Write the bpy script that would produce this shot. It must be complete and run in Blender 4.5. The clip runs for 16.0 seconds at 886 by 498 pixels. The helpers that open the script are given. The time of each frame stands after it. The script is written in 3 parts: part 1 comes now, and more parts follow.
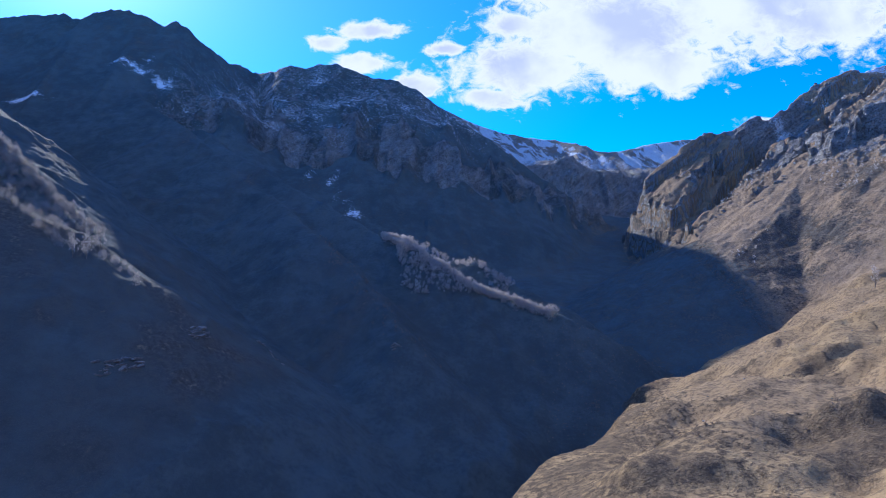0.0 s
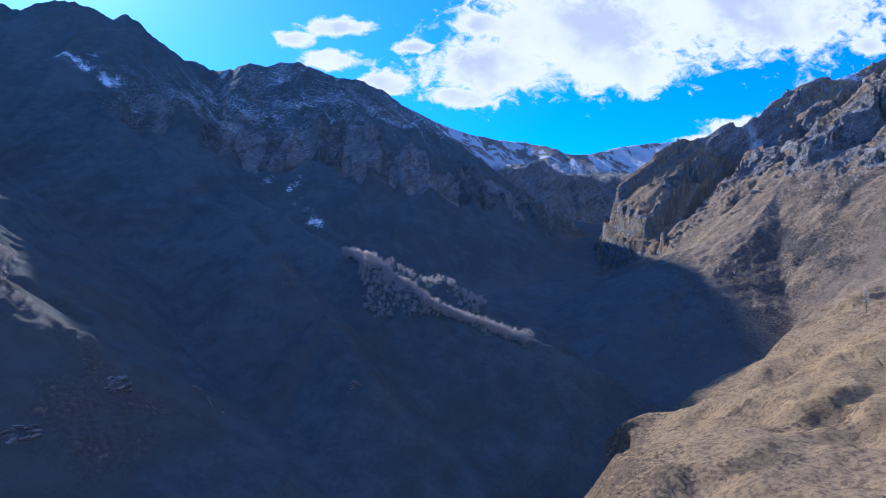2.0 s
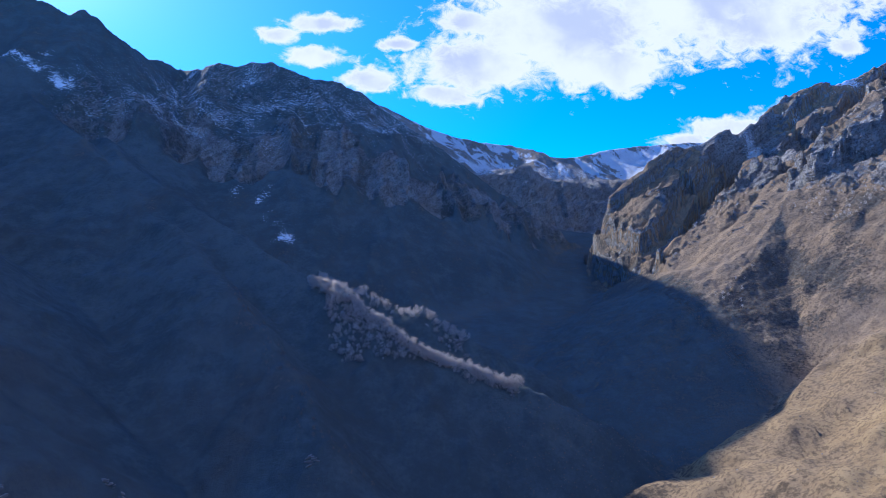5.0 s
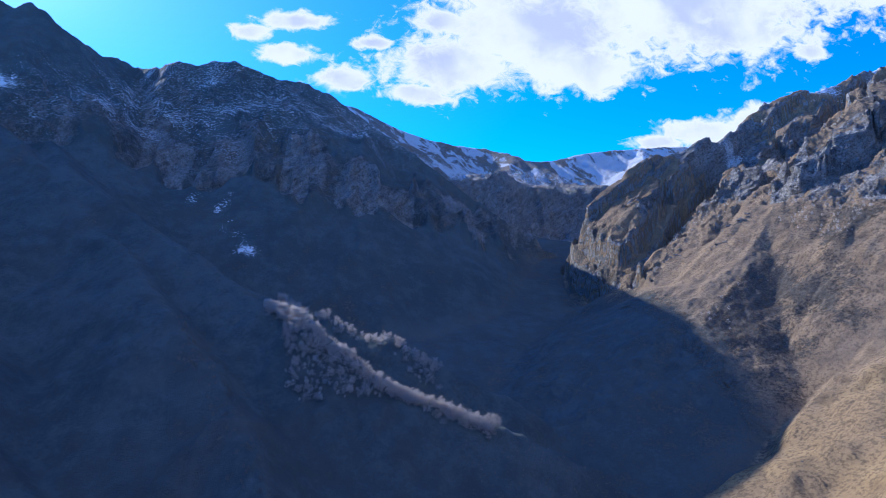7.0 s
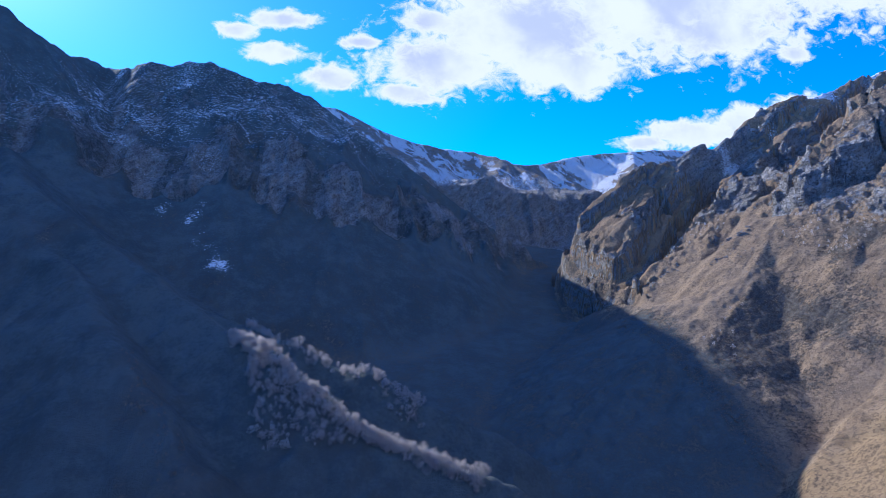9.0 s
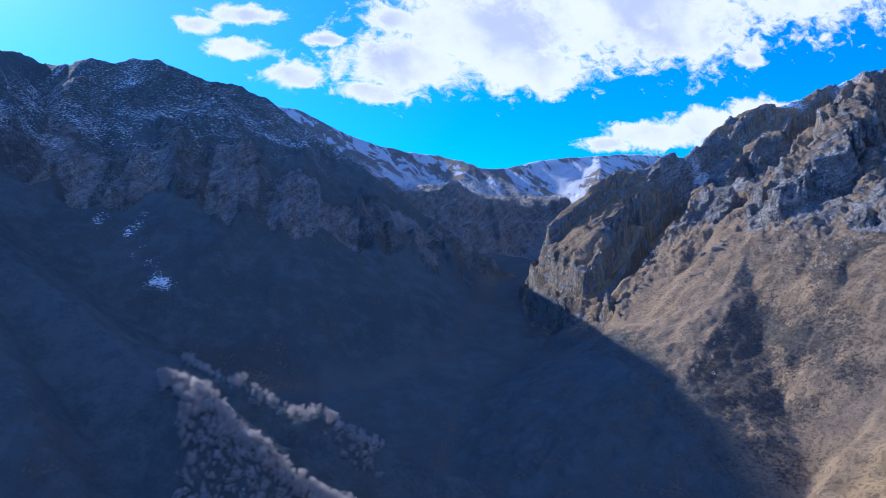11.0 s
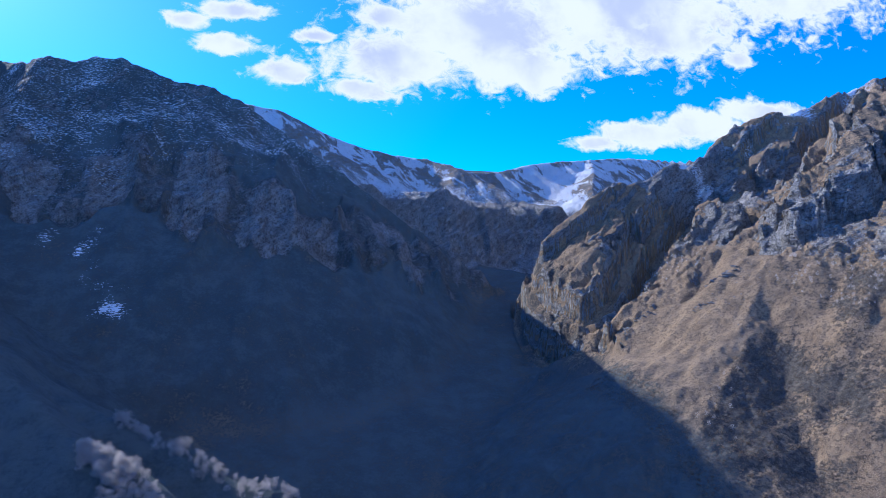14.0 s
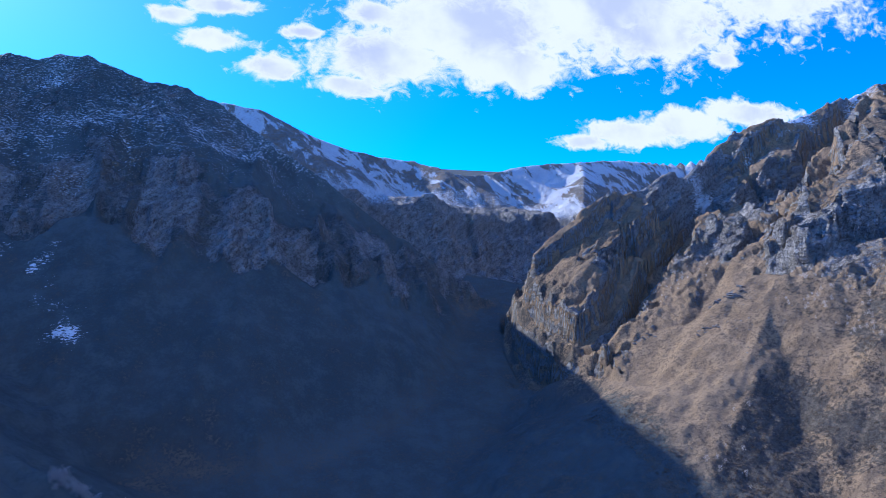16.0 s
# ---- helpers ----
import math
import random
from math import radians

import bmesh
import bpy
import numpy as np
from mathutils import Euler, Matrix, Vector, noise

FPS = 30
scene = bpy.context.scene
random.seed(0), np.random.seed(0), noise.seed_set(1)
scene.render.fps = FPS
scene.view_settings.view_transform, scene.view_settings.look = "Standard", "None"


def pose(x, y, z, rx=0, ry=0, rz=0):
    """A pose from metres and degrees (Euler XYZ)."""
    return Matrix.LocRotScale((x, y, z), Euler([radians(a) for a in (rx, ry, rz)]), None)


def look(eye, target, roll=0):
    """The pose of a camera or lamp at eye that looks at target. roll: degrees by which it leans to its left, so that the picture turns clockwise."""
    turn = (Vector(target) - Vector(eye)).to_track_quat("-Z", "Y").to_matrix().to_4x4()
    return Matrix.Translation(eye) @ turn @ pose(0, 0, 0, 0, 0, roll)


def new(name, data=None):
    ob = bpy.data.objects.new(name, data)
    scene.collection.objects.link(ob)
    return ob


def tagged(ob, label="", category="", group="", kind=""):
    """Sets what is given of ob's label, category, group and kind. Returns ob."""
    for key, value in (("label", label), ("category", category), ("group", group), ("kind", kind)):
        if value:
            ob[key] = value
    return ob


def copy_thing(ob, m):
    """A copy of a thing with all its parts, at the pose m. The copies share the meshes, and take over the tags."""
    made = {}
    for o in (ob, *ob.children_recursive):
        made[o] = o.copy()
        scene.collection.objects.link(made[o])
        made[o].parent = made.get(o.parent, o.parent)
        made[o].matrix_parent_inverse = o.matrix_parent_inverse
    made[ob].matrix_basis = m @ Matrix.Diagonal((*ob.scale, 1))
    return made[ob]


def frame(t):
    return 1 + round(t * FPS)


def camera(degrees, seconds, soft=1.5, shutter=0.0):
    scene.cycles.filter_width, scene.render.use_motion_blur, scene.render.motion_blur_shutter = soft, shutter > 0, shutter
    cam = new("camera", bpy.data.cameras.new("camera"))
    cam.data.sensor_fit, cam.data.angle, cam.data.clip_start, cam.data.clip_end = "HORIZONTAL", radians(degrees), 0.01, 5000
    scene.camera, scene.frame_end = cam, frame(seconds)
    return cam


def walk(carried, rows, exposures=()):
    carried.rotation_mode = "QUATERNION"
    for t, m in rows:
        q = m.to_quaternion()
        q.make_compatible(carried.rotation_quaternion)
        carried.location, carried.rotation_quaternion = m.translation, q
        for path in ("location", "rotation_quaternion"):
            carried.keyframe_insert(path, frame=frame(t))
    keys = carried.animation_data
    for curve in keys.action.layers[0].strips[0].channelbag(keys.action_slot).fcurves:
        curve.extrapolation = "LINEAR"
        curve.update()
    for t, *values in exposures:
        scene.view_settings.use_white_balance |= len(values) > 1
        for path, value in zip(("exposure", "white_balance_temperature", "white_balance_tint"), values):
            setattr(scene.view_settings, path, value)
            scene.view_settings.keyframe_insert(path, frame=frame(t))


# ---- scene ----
# A valley under a ring of winter mountains: x to the right, y up the valley, origin where the camera starts.
cam = camera(72.98, 16.0, soft=0.85)
PATH = [
    (0.0, 0.00, -0.00, 0.00, 91.781, -0.154, -0.000),
    (0.5, 0.01, 9.11, 3.96, 91.744, -0.135, -0.672),
    (1.0, 0.59, 17.69, 7.59, 91.725, -0.120, -1.422),
    (1.5, 1.50, 26.62, 11.69, 91.682, -0.054, -2.378),
    (2.0, 2.19, 35.27, 15.64, 91.633, -0.037, -2.949),
    (2.5, 3.19, 43.57, 19.36, 91.619, -0.021, -3.148),
    (3.0, 4.15, 52.21, 23.57, 91.575, 0.043, -3.283),
    (3.5, 4.97, 60.30, 27.39, 91.508, 0.100, -3.441),
    (4.0, 6.17, 68.65, 31.46, 91.445, 0.075, -3.611),
    (6.5, 13.42, 110.45, 49.99, 91.380, 0.052, -6.276),
    (7.0, 14.70, 118.84, 53.97, 91.365, 0.051, -6.853),
    (7.5, 16.36, 126.71, 57.73, 91.337, 0.094, -7.190),
    (8.0, 18.12, 135.24, 61.47, 91.297, 0.086, -7.225),
    (8.5, 20.03, 143.62, 65.06, 91.302, 0.066, -7.307),
    (9.0, 21.53, 152.40, 68.88, 91.337, 0.110, -7.993),
    (11.5, 31.33, 194.80, 87.75, 91.238, 0.184, -11.832),
    (12.0, 33.45, 202.66, 91.24, 91.221, 0.109, -12.145),
    (12.5, 35.74, 210.38, 95.04, 91.168, 0.084, -12.172),
    (13.0, 37.79, 218.24, 98.79, 91.129, 0.007, -12.192),
    (13.5, 40.27, 226.96, 102.67, 91.098, -0.002, -12.242),
    (14.0, 42.97, 235.06, 106.41, 91.074, -0.029, -12.278),
    (14.5, 44.77, 243.58, 110.44, 91.045, -0.066, -12.378),
    (15.0, 46.55, 251.82, 114.79, 90.984, -0.108, -12.637),
    (15.5, 49.12, 260.64, 118.85, 90.911, -0.172, -13.073),
    (16.0, 51.76, 268.95, 122.42, 90.856, -0.171, -13.439),
]
walk(cam, [(t, pose(x, y, z, rx, ry, rz)) for t, x, y, z, rx, ry, rz in PATH], [(0.0, 0.0, 5350, 10), (16.0, 0.0, 5350, 10)])

# ---- sun and sky ----
SUN_AZIMUTH, SUN_HEIGHT = -32.4, 27.9
sun_way = Vector((math.sin(radians(SUN_AZIMUTH)) * math.cos(radians(SUN_HEIGHT)), math.cos(radians(SUN_AZIMUTH)) * math.cos(radians(SUN_HEIGHT)), math.sin(radians(SUN_HEIGHT))))
sun_data = bpy.data.lights.new("sun", "SUN")
sun_data.energy, sun_data.angle, sun_data.color = 5.5, radians(0.53), (1.0, 0.895, 0.765)
sun = new("sun", sun_data)
sun.matrix_world = look(sun_way * 400, (0, 0, 0))
scene.view_settings.exposure = 0.0


class Nodes:
    """Short forms for building node trees."""

    def __init__(self, tree):
        self.tree = tree
        tree.nodes.clear()

    def add(self, kind, **props):
        node = self.tree.nodes.new(kind)
        for key, value in props.items():
            if key == "operation":
                node.operation = value
            elif key == "blend":
                node.blend_type = value
            elif key == "data":
                node.data_type = value
            elif key == "attribute":
                node.attribute_name = value
            elif key == "clamp":
                node.clamp = value
        return node

    def link(self, value, socket):
        if hasattr(value, "is_linked"):
            self.tree.links.new(value, socket)
        elif value is not None:
            socket.default_value = value

    def math(self, op, a, b=0.0, c=0.0):
        node = self.add("ShaderNodeMath", operation=op)
        for value, socket in zip((a, b, c), node.inputs):
            self.link(value, socket)
        return node.outputs[0]

    def vec(self, op, a, b=(0, 0, 0), scale=None):
        node = self.add("ShaderNodeVectorMath", operation=op)
        self.link(a, node.inputs[0])
        self.link(b, node.inputs[1])
        if scale is not None:
            self.link(scale, node.inputs["Scale"])
        return node.outputs["Value"] if op in ("LENGTH", "DOT_PRODUCT", "DISTANCE") else node.outputs[0]

    def noise(self, where, scale, detail=4.0, rough=0.55, warp=0.0):
        node = self.add("ShaderNodeTexNoise")
        self.link(where, node.inputs["Vector"])
        self.link(scale, node.inputs["Scale"])
        node.inputs["Detail"].default_value, node.inputs["Roughness"].default_value, node.inputs["Distortion"].default_value = detail, rough, warp
        return node.outputs[0]

    def step(self, value, low, high, a=0.0, b=1.0):
        node = self.add("ShaderNodeMapRange")
        node.interpolation_type = "SMOOTHSTEP"
        for v, socket in zip((value, low, high, a, b), node.inputs):
            self.link(v, socket)
        return node.outputs[0]

    def mix(self, factor, a, b):
        node = self.add("ShaderNodeMix", data="RGBA")
        self.link(factor, node.inputs[0])
        self.link(a if hasattr(a, "is_linked") else (*a, 1), node.inputs[6])
        self.link(b if hasattr(b, "is_linked") else (*b, 1), node.inputs[7])
        return node.outputs[2]

    def tint(self, colour, by):
        node = self.add("ShaderNodeMix", data="RGBA", blend="MULTIPLY")
        node.inputs[0].default_value = 1.0
        self.link(colour, node.inputs[6])
        self.link(by if hasattr(by, "is_linked") else (*by, 1), node.inputs[7])
        return node.outputs[2]


world = bpy.data.worlds.new("sky")
scene.world = world
world.use_nodes = True
w = Nodes(world.node_tree)
sky = w.add("ShaderNodeTexSky")
sky.sky_type, sky.sun_disc = "NISHITA", False
sky.sun_elevation, sky.sun_rotation = radians(SUN_HEIGHT), radians(SUN_AZIMUTH)
sky.altitude, sky.air_density, sky.dust_density, sky.ozone_density = 3200, 1.0, 0.5, 3.0
way = w.vec("NORMALIZE", w.add("ShaderNodeTexCoord").outputs["Generated"])
parts = w.add("ShaderNodeSeparateXYZ")
w.link(way, parts.inputs[0])
# a flat cloud layer: plan coordinates on a plane ahead of the valley
ahead = w.math("MAXIMUM", parts.outputs[1], 0.02)
flat = w.add("ShaderNodeCombineXYZ")
w.link(w.math("DIVIDE", parts.outputs[0], ahead), flat.inputs[0])
w.link(w.math("DIVIDE", parts.outputs[2], ahead), flat.inputs[1])
flat = flat.outputs[0]
# cloud bodies: centre across and up, half width and half height
CLOUDS = [(0.30, 0.405, 0.25, 0.105), (0.56, 0.480, 0.30, 0.140), (0.88, 0.570, 0.32, 0.140), (0.14, 0.335, 0.15, 0.062), (0.36, 0.340, 0.16, 0.055), (0.64, 0.420, 0.18, 0.060),
          (0.12, 0.410, 0.07, 0.030), (0.07, 0.287, 0.06, 0.022), (1.5, 0.85, 0.5, 0.22), (-0.9, 0.85, 0.4, 0.15),
          (-0.197, 0.377, 0.040, 0.018), (-0.127, 0.400, 0.07, 0.020), (-0.136, 0.345, 0.060, 0.020), (-0.045, 0.306, 0.055, 0.025), (0.002, 0.368, 0.045, 0.014),
          (0.61, 0.232, 0.13, 0.028), (0.50, 0.214, 0.06, 0.016), (0.72, 0.255, 0.13, 0.034), (0.86, 0.285, 0.12, 0.028), (0.80, 0.385, 0.04, 0.022)]
body = 0.0
for cx, cy, wide, high in CLOUDS:
    off = w.vec("MULTIPLY", w.vec("SUBTRACT", flat, (cx, cy, 0)), (1 / wide, 1 / high, 0))
    puff = w.math("SUBTRACT", 1.0, w.vec("LENGTH", off))
    body = puff if body == 0.0 else w.math("MAXIMUM", body, puff)
# unseen clouds overhead and behind, added to brighten the shaded slopes
over = w.add("ShaderNodeCombineXYZ")
aloft = w.math("MAXIMUM", parts.outputs[2], 0.05)
w.link(w.math("DIVIDE", parts.outputs[0], aloft), over.inputs[0])
w.link(w.math("DIVIDE", parts.outputs[1], aloft), over.inputs[1])
field = w.step(w.noise(over.outputs[0], 0.55, 6.0, 0.55, 0.2), 0.455, 0.66, -0.6, 0.9)
aside = w.math("MULTIPLY", w.step(parts.outputs[1], 0.35, 0.0), w.step(parts.outputs[2], 0.03, 0.2))
field = w.math("ADD", w.math("MULTIPLY", field, aside), w.math("SUBTRACT", aside, 1.0))
billow = w.noise(flat, 12.0, 8.0, 0.58, 0.3)
wisp = w.noise(w.vec("MULTIPLY", flat, (1, 1.5, 1)), 30.0, 9.0, 0.66, 0.5)
body = w.math("MAXIMUM", body, field)
solid = w.math("MINIMUM", w.math("MAXIMUM", body, 0.0), 1.0)
ragged = w.math("SUBTRACT", 1.0, w.math("MULTIPLY", solid, 0.75))
edge = w.math("ADD", w.math("MULTIPLY", w.math("SUBTRACT", billow, 0.5), 2.2), w.math("MULTIPLY", w.math("SUBTRACT", wisp, 0.5), 2.6))
depth = w.math("ADD", w.math("MULTIPLY", body, 1.4), w.math("MULTIPLY", edge, ragged))
cover = w.step(depth, -0.12, 0.55)
toward = w.math("MAXIMUM", w.vec("DOT_PRODUCT", way, tuple(sun_way)), 0.0)
blue = w.vec("SCALE", w.tint(sky.outputs[0], (0.11, 0.71, 1.46)), scale=0.218)
# the bright ring of air round the sun
for power, tint in ((5.0, (0.10, 0.13, 0.08)), (26.0, (0.20, 0.22, 0.14)), (120.0, (0.5, 0.45, 0.30))):
    blue = w.vec("ADD", blue, w.vec("SCALE", tint, scale=w.math("POWER", toward, power)))
shade = w.step(w.noise(w.vec("ADD", flat, (0.012, -0.02, 0.3)), 6.0, 5.0, 0.5, 0.2), 0.36, 0.60)
white = w.mix(w.math("MULTIPLY", shade, w.step(depth, 0.35, 1.1)), (0.96, 0.95, 0.97), (0.62, 0.65, 0.80))
back = w.add("ShaderNodeBackground")
w.link(w.mix(cover, blue, white), back.inputs[0])
w.link(back.outputs[0], w.add("ShaderNodeOutputWorld").inputs[0])


# ---- materials ----
def surface(name):
    m = bpy.data.materials.new(name)
    m.use_nodes = True
    n = Nodes(m.node_tree)
    out, bsdf = n.add("ShaderNodeOutputMaterial"), n.add("ShaderNodeBsdfPrincipled")
    n.link(bsdf.outputs[0], out.inputs[0])
    bsdf.inputs["Specular IOR Level"].default_value = 0.2
    return m, n, bsdf


def bump(n, bsdf, height, distance, strength=1.0):
    node = n.add("ShaderNodeBump")
    node.inputs["Strength"].default_value, node.inputs["Distance"].default_value = strength, distance
    n.link(height, node.inputs["Height"])
    n.link(node.outputs[0], bsdf.inputs["Normal"])


def mountain_cover():
    """Dry winter grass, low scrub, banded limestone and old snow, laid by the masks of the terrain."""
    m, n, bsdf = surface("mountain_cover")
    at = n.add("ShaderNodeTexCoord").outputs["Object"]
    masks = {k: n.add("ShaderNodeAttribute", attribute=k).outputs["Fac"] for k in ("rock", "snow", "scrub", "straw", "wood")}
    broad, mid, fine, grain = n.noise(at, 0.012, 5), n.noise(at, 0.07, 6, 0.6), n.noise(at, 0.45, 5, 0.65), n.noise(at, 1.6, 3, 0.6)
    # grass: pale straw to brown, with trodden streaks along the contour
    grass = n.mix(n.step(mid, 0.35, 0.68), (0.44, 0.305, 0.155), (0.25, 0.168, 0.089))
    grass = n.mix(n.step(broad, 0.38, 0.62), grass, n.mix(n.step(fine, 0.3, 0.7), (0.38, 0.262, 0.145), (0.245, 0.170, 0.098)))
    grass = n.mix(n.math("MULTIPLY", n.step(fine, 0.48, 0.60), 0.72), grass, (0.15, 0.106, 0.067))
    grass = n.mix(n.math("MULTIPLY", n.step(grain, 0.52, 0.7), 0.4), grass, (0.52, 0.38, 0.205))
    brown = n.mix(n.step(mid, 0.35, 0.68), (0.345, 0.245, 0.150), (0.215, 0.150, 0.094))
    brown = n.mix(n.math("MULTIPLY", n.step(fine, 0.47, 0.60), 0.8), brown, (0.115, 0.086, 0.064))
    brown = n.mix(n.math("MULTIPLY", n.step(grain, 0.52, 0.66), 0.55), brown, (0.46, 0.35, 0.235))
    brown = n.mix(n.math("MULTIPLY", n.step(broad, 0.45, 0.65), 0.4), brown, (0.34, 0.25, 0.165))
    grass = n.mix(n.step(n.math("ADD", masks["straw"], n.math("MULTIPLY", n.math("SUBTRACT", mid, 0.5), 0.8)), 0.25, 0.75), brown, grass)
    # scrub: grey-brown twigs with dark gaps
    scrub = n.mix(n.step(fine, 0.36, 0.62), (0.150, 0.132, 0.110), (0.085, 0.074, 0.062))
    scrub = n.mix(n.math("MULTIPLY", n.step(grain, 0.5, 0.68), 0.5), scrub, (0.20, 0.172, 0.140))
    heath = n.mix(n.step(fine, 0.36, 0.66), (0.205, 0.145, 0.085), (0.100, 0.072, 0.048))
    scrub = n.mix(masks["straw"], scrub, n.mix(n.math("MULTIPLY", n.step(grain, 0.5, 0.7), 0.5), heath, (0.28, 0.20, 0.12)))
    # the slopes' shade and blue haze put into their colour: even, dark and cool
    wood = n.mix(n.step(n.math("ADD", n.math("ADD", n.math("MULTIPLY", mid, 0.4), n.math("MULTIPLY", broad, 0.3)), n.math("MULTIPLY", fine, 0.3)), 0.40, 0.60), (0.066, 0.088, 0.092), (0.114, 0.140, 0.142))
    is_shade_tint = n.step(n.math("ADD", masks["wood"], n.math("MULTIPLY", n.math("SUBTRACT", n.math("ADD", n.math("MULTIPLY", mid, 0.5), n.math("MULTIPLY", broad, 0.5)), 0.5), 1.1)), 0.0, 1.0)
    scrub = n.mix(is_shade_tint, scrub, wood)
    grass = n.mix(n.math("MULTIPLY", is_shade_tint, 0.85), grass, wood)
    # limestone in tilted beds
    tilted = n.vec("DOT_PRODUCT", at, (-0.55, -0.16, 0.80))
    spot_at = n.add("ShaderNodeSeparateXYZ")
    n.link(at, spot_at.inputs[0])
    bedded = n.add("ShaderNodeCombineXYZ")
    n.link(n.math("MULTIPLY", spot_at.outputs[0], 0.13), bedded.inputs[0])
    n.link(n.math("MULTIPLY", spot_at.outputs[1], 0.13), bedded.inputs[1])
    n.link(tilted, bedded.inputs[2])
    sway = n.math("ADD", tilted, n.math("ADD", n.math("MULTIPLY", mid, 14.0), n.math("MULTIPLY", broad, 40.0)))
    bed = n.add("ShaderNodeCombineXYZ")
    n.link(sway, bed.inputs[2])
    beds = n.noise(bed.outputs[0], 0.17, 4, 0.66)
    streak = n.noise(n.vec("MULTIPLY", at, (1, 1, 0.5)), 0.16, 5, 0.62)
    cell = n.add("ShaderNodeTexVoronoi")
    n.link(n.vec("MULTIPLY", n.vec("ADD", at, n.vec("SCALE", n.add("ShaderNodeTexNoise").outputs[1], scale=2.0)), (1, 1, 1.5)), cell.inputs["Vector"])
    cell.inputs["Scale"].default_value = 0.065
    upright = n.noise(n.vec("MULTIPLY", at, (1, 1, 0.28)), 0.11, 5, 0.6, 0.4)
    layered = n.noise(bedded.outputs[0], 0.22, 6, 0.62, 0.3)
    joint = n.step(n.math("ABSOLUTE", n.math("SUBTRACT", upright, 0.5)), 0.0, 0.035)
    seam = n.step(n.math("ABSOLUTE", n.math("SUBTRACT", layered, 0.5)), 0.0, 0.03)
    crack = n.math("MULTIPLY", n.math("ADD", joint, seam), 0.5)
    tone = n.add("ShaderNodeSeparateColor")
    n.link(cell.outputs["Color"], tone.inputs[0])
    rock = n.mix(n.step(beds, 0.38, 0.62), (0.255, 0.250, 0.240), (0.388, 0.380, 0.368))
    rock = n.mix(n.math("MULTIPLY", tone.outputs[0], 0.4), rock, (0.50, 0.485, 0.465))
    rock = n.mix(n.math("MULTIPLY", n.math("SUBTRACT", 1.0, crack), 0.8), rock, (0.10, 0.088, 0.082))
    rock = n.mix(n.math("MULTIPLY", n.step(streak, 0.42, 0.68), 0.65), rock, (0.43, 0.415, 0.395))
    rock = n.mix(n.math("MULTIPLY", n.step(fine, 0.50, 0.62), 0.6), rock, (0.10, 0.088, 0.082))
    rock = n.mix(n.math("MULTIPLY", n.step(broad, 0.48, 0.64), 0.18), rock, (0.32, 0.245, 0.185))
    snow = n.mix(n.step(fine, 0.4, 0.7), (0.86, 0.88, 0.92), (0.74, 0.76, 0.80))
    jag = n.math("SUBTRACT", n.math("ADD", n.math("MULTIPLY", fine, 0.55), n.math("MULTIPLY", mid, 0.45)), 0.5)
    ledge = n.noise(n.vec("MULTIPLY", at, (0.45, 0.45, 1.5)), 0.75, 6, 0.68, 0.4)
    is_scrub = n.step(n.math("ADD", masks["scrub"], n.math("MULTIPLY", jag, 2.4)), 0.30, 0.70)
    is_rock = n.step(n.math("ADD", masks["rock"], n.math("MULTIPLY", jag, 1.5)), 0.42, 0.58)
    is_snow = n.math("MULTIPLY", n.step(masks["snow"], 0.04, 0.14), n.step(n.math("ADD", masks["snow"], n.math("MULTIPLY", n.math("SUBTRACT", ledge, 0.5), 2.6)), 0.47, 0.56))
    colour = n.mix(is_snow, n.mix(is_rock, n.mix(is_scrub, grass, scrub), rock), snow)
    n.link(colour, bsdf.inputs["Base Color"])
    bsdf.inputs["Roughness"].default_value = 0.92
    turf = n.math("ADD", n.math("MULTIPLY", fine, 0.55), n.math("MULTIPLY", grain, 0.5))
    crag = n.math("ADD", n.math("MULTIPLY", n.noise(at, 0.07, 6, 0.58), 7.0), n.math("ADD", n.math("ADD", n.math("MULTIPLY", layered, 9.0), n.math("MULTIPLY", crack, 1.8)), n.math("ADD", n.math("MULTIPLY", upright, 4.5), streak)))
    high = n.add("ShaderNodeMix", data="FLOAT")
    n.link(is_rock, high.inputs[0])
    n.link(n.math("MULTIPLY", turf, n.math("ADD", 0.62, n.math("MULTIPLY", is_scrub, 0.1))), high.inputs[2])
    n.link(n.math("MULTIPLY", n.math("SUBTRACT", crag, 11.5), 0.6), high.inputs[3])
    bump(n, bsdf, high.outputs[0], 2.4, 1.0)
    return m


def twig_cover(name, pale, dark):
    """Bare twigs and dry leaves that let the low sun through."""
    m = bpy.data.materials.new(name)
    m.use_nodes = True
    n = Nodes(m.node_tree)
    out = n.add("ShaderNodeOutputMaterial")
    at = n.add("ShaderNodeTexCoord").outputs["Object"]
    own = n.add("ShaderNodeObjectInfo").outputs["Random"]
    island = n.add("ShaderNodeNewGeometry").outputs["Random Per Island"]
    f = n.math("ADD", n.math("MULTIPLY", island, 0.6), n.math("MULTIPLY", own, 0.4))
    colour = n.mix(n.step(n.math("ADD", f, n.math("MULTIPLY", n.noise(at, 1.4, 3), 0.3)), 0.2, 1.1), pale, dark)
    diffuse, glow, both = n.add("ShaderNodeBsdfDiffuse"), n.add("ShaderNodeBsdfTranslucent"), n.add("ShaderNodeMixShader")
    n.link(colour, diffuse.inputs[0])
    n.link(colour, glow.inputs[0])
    both.inputs[0].default_value = 0.5
    n.link(diffuse.outputs[0], both.inputs[1])
    n.link(glow.outputs[0], both.inputs[2])
    n.link(both.outputs[0], out.inputs[0])
    return m


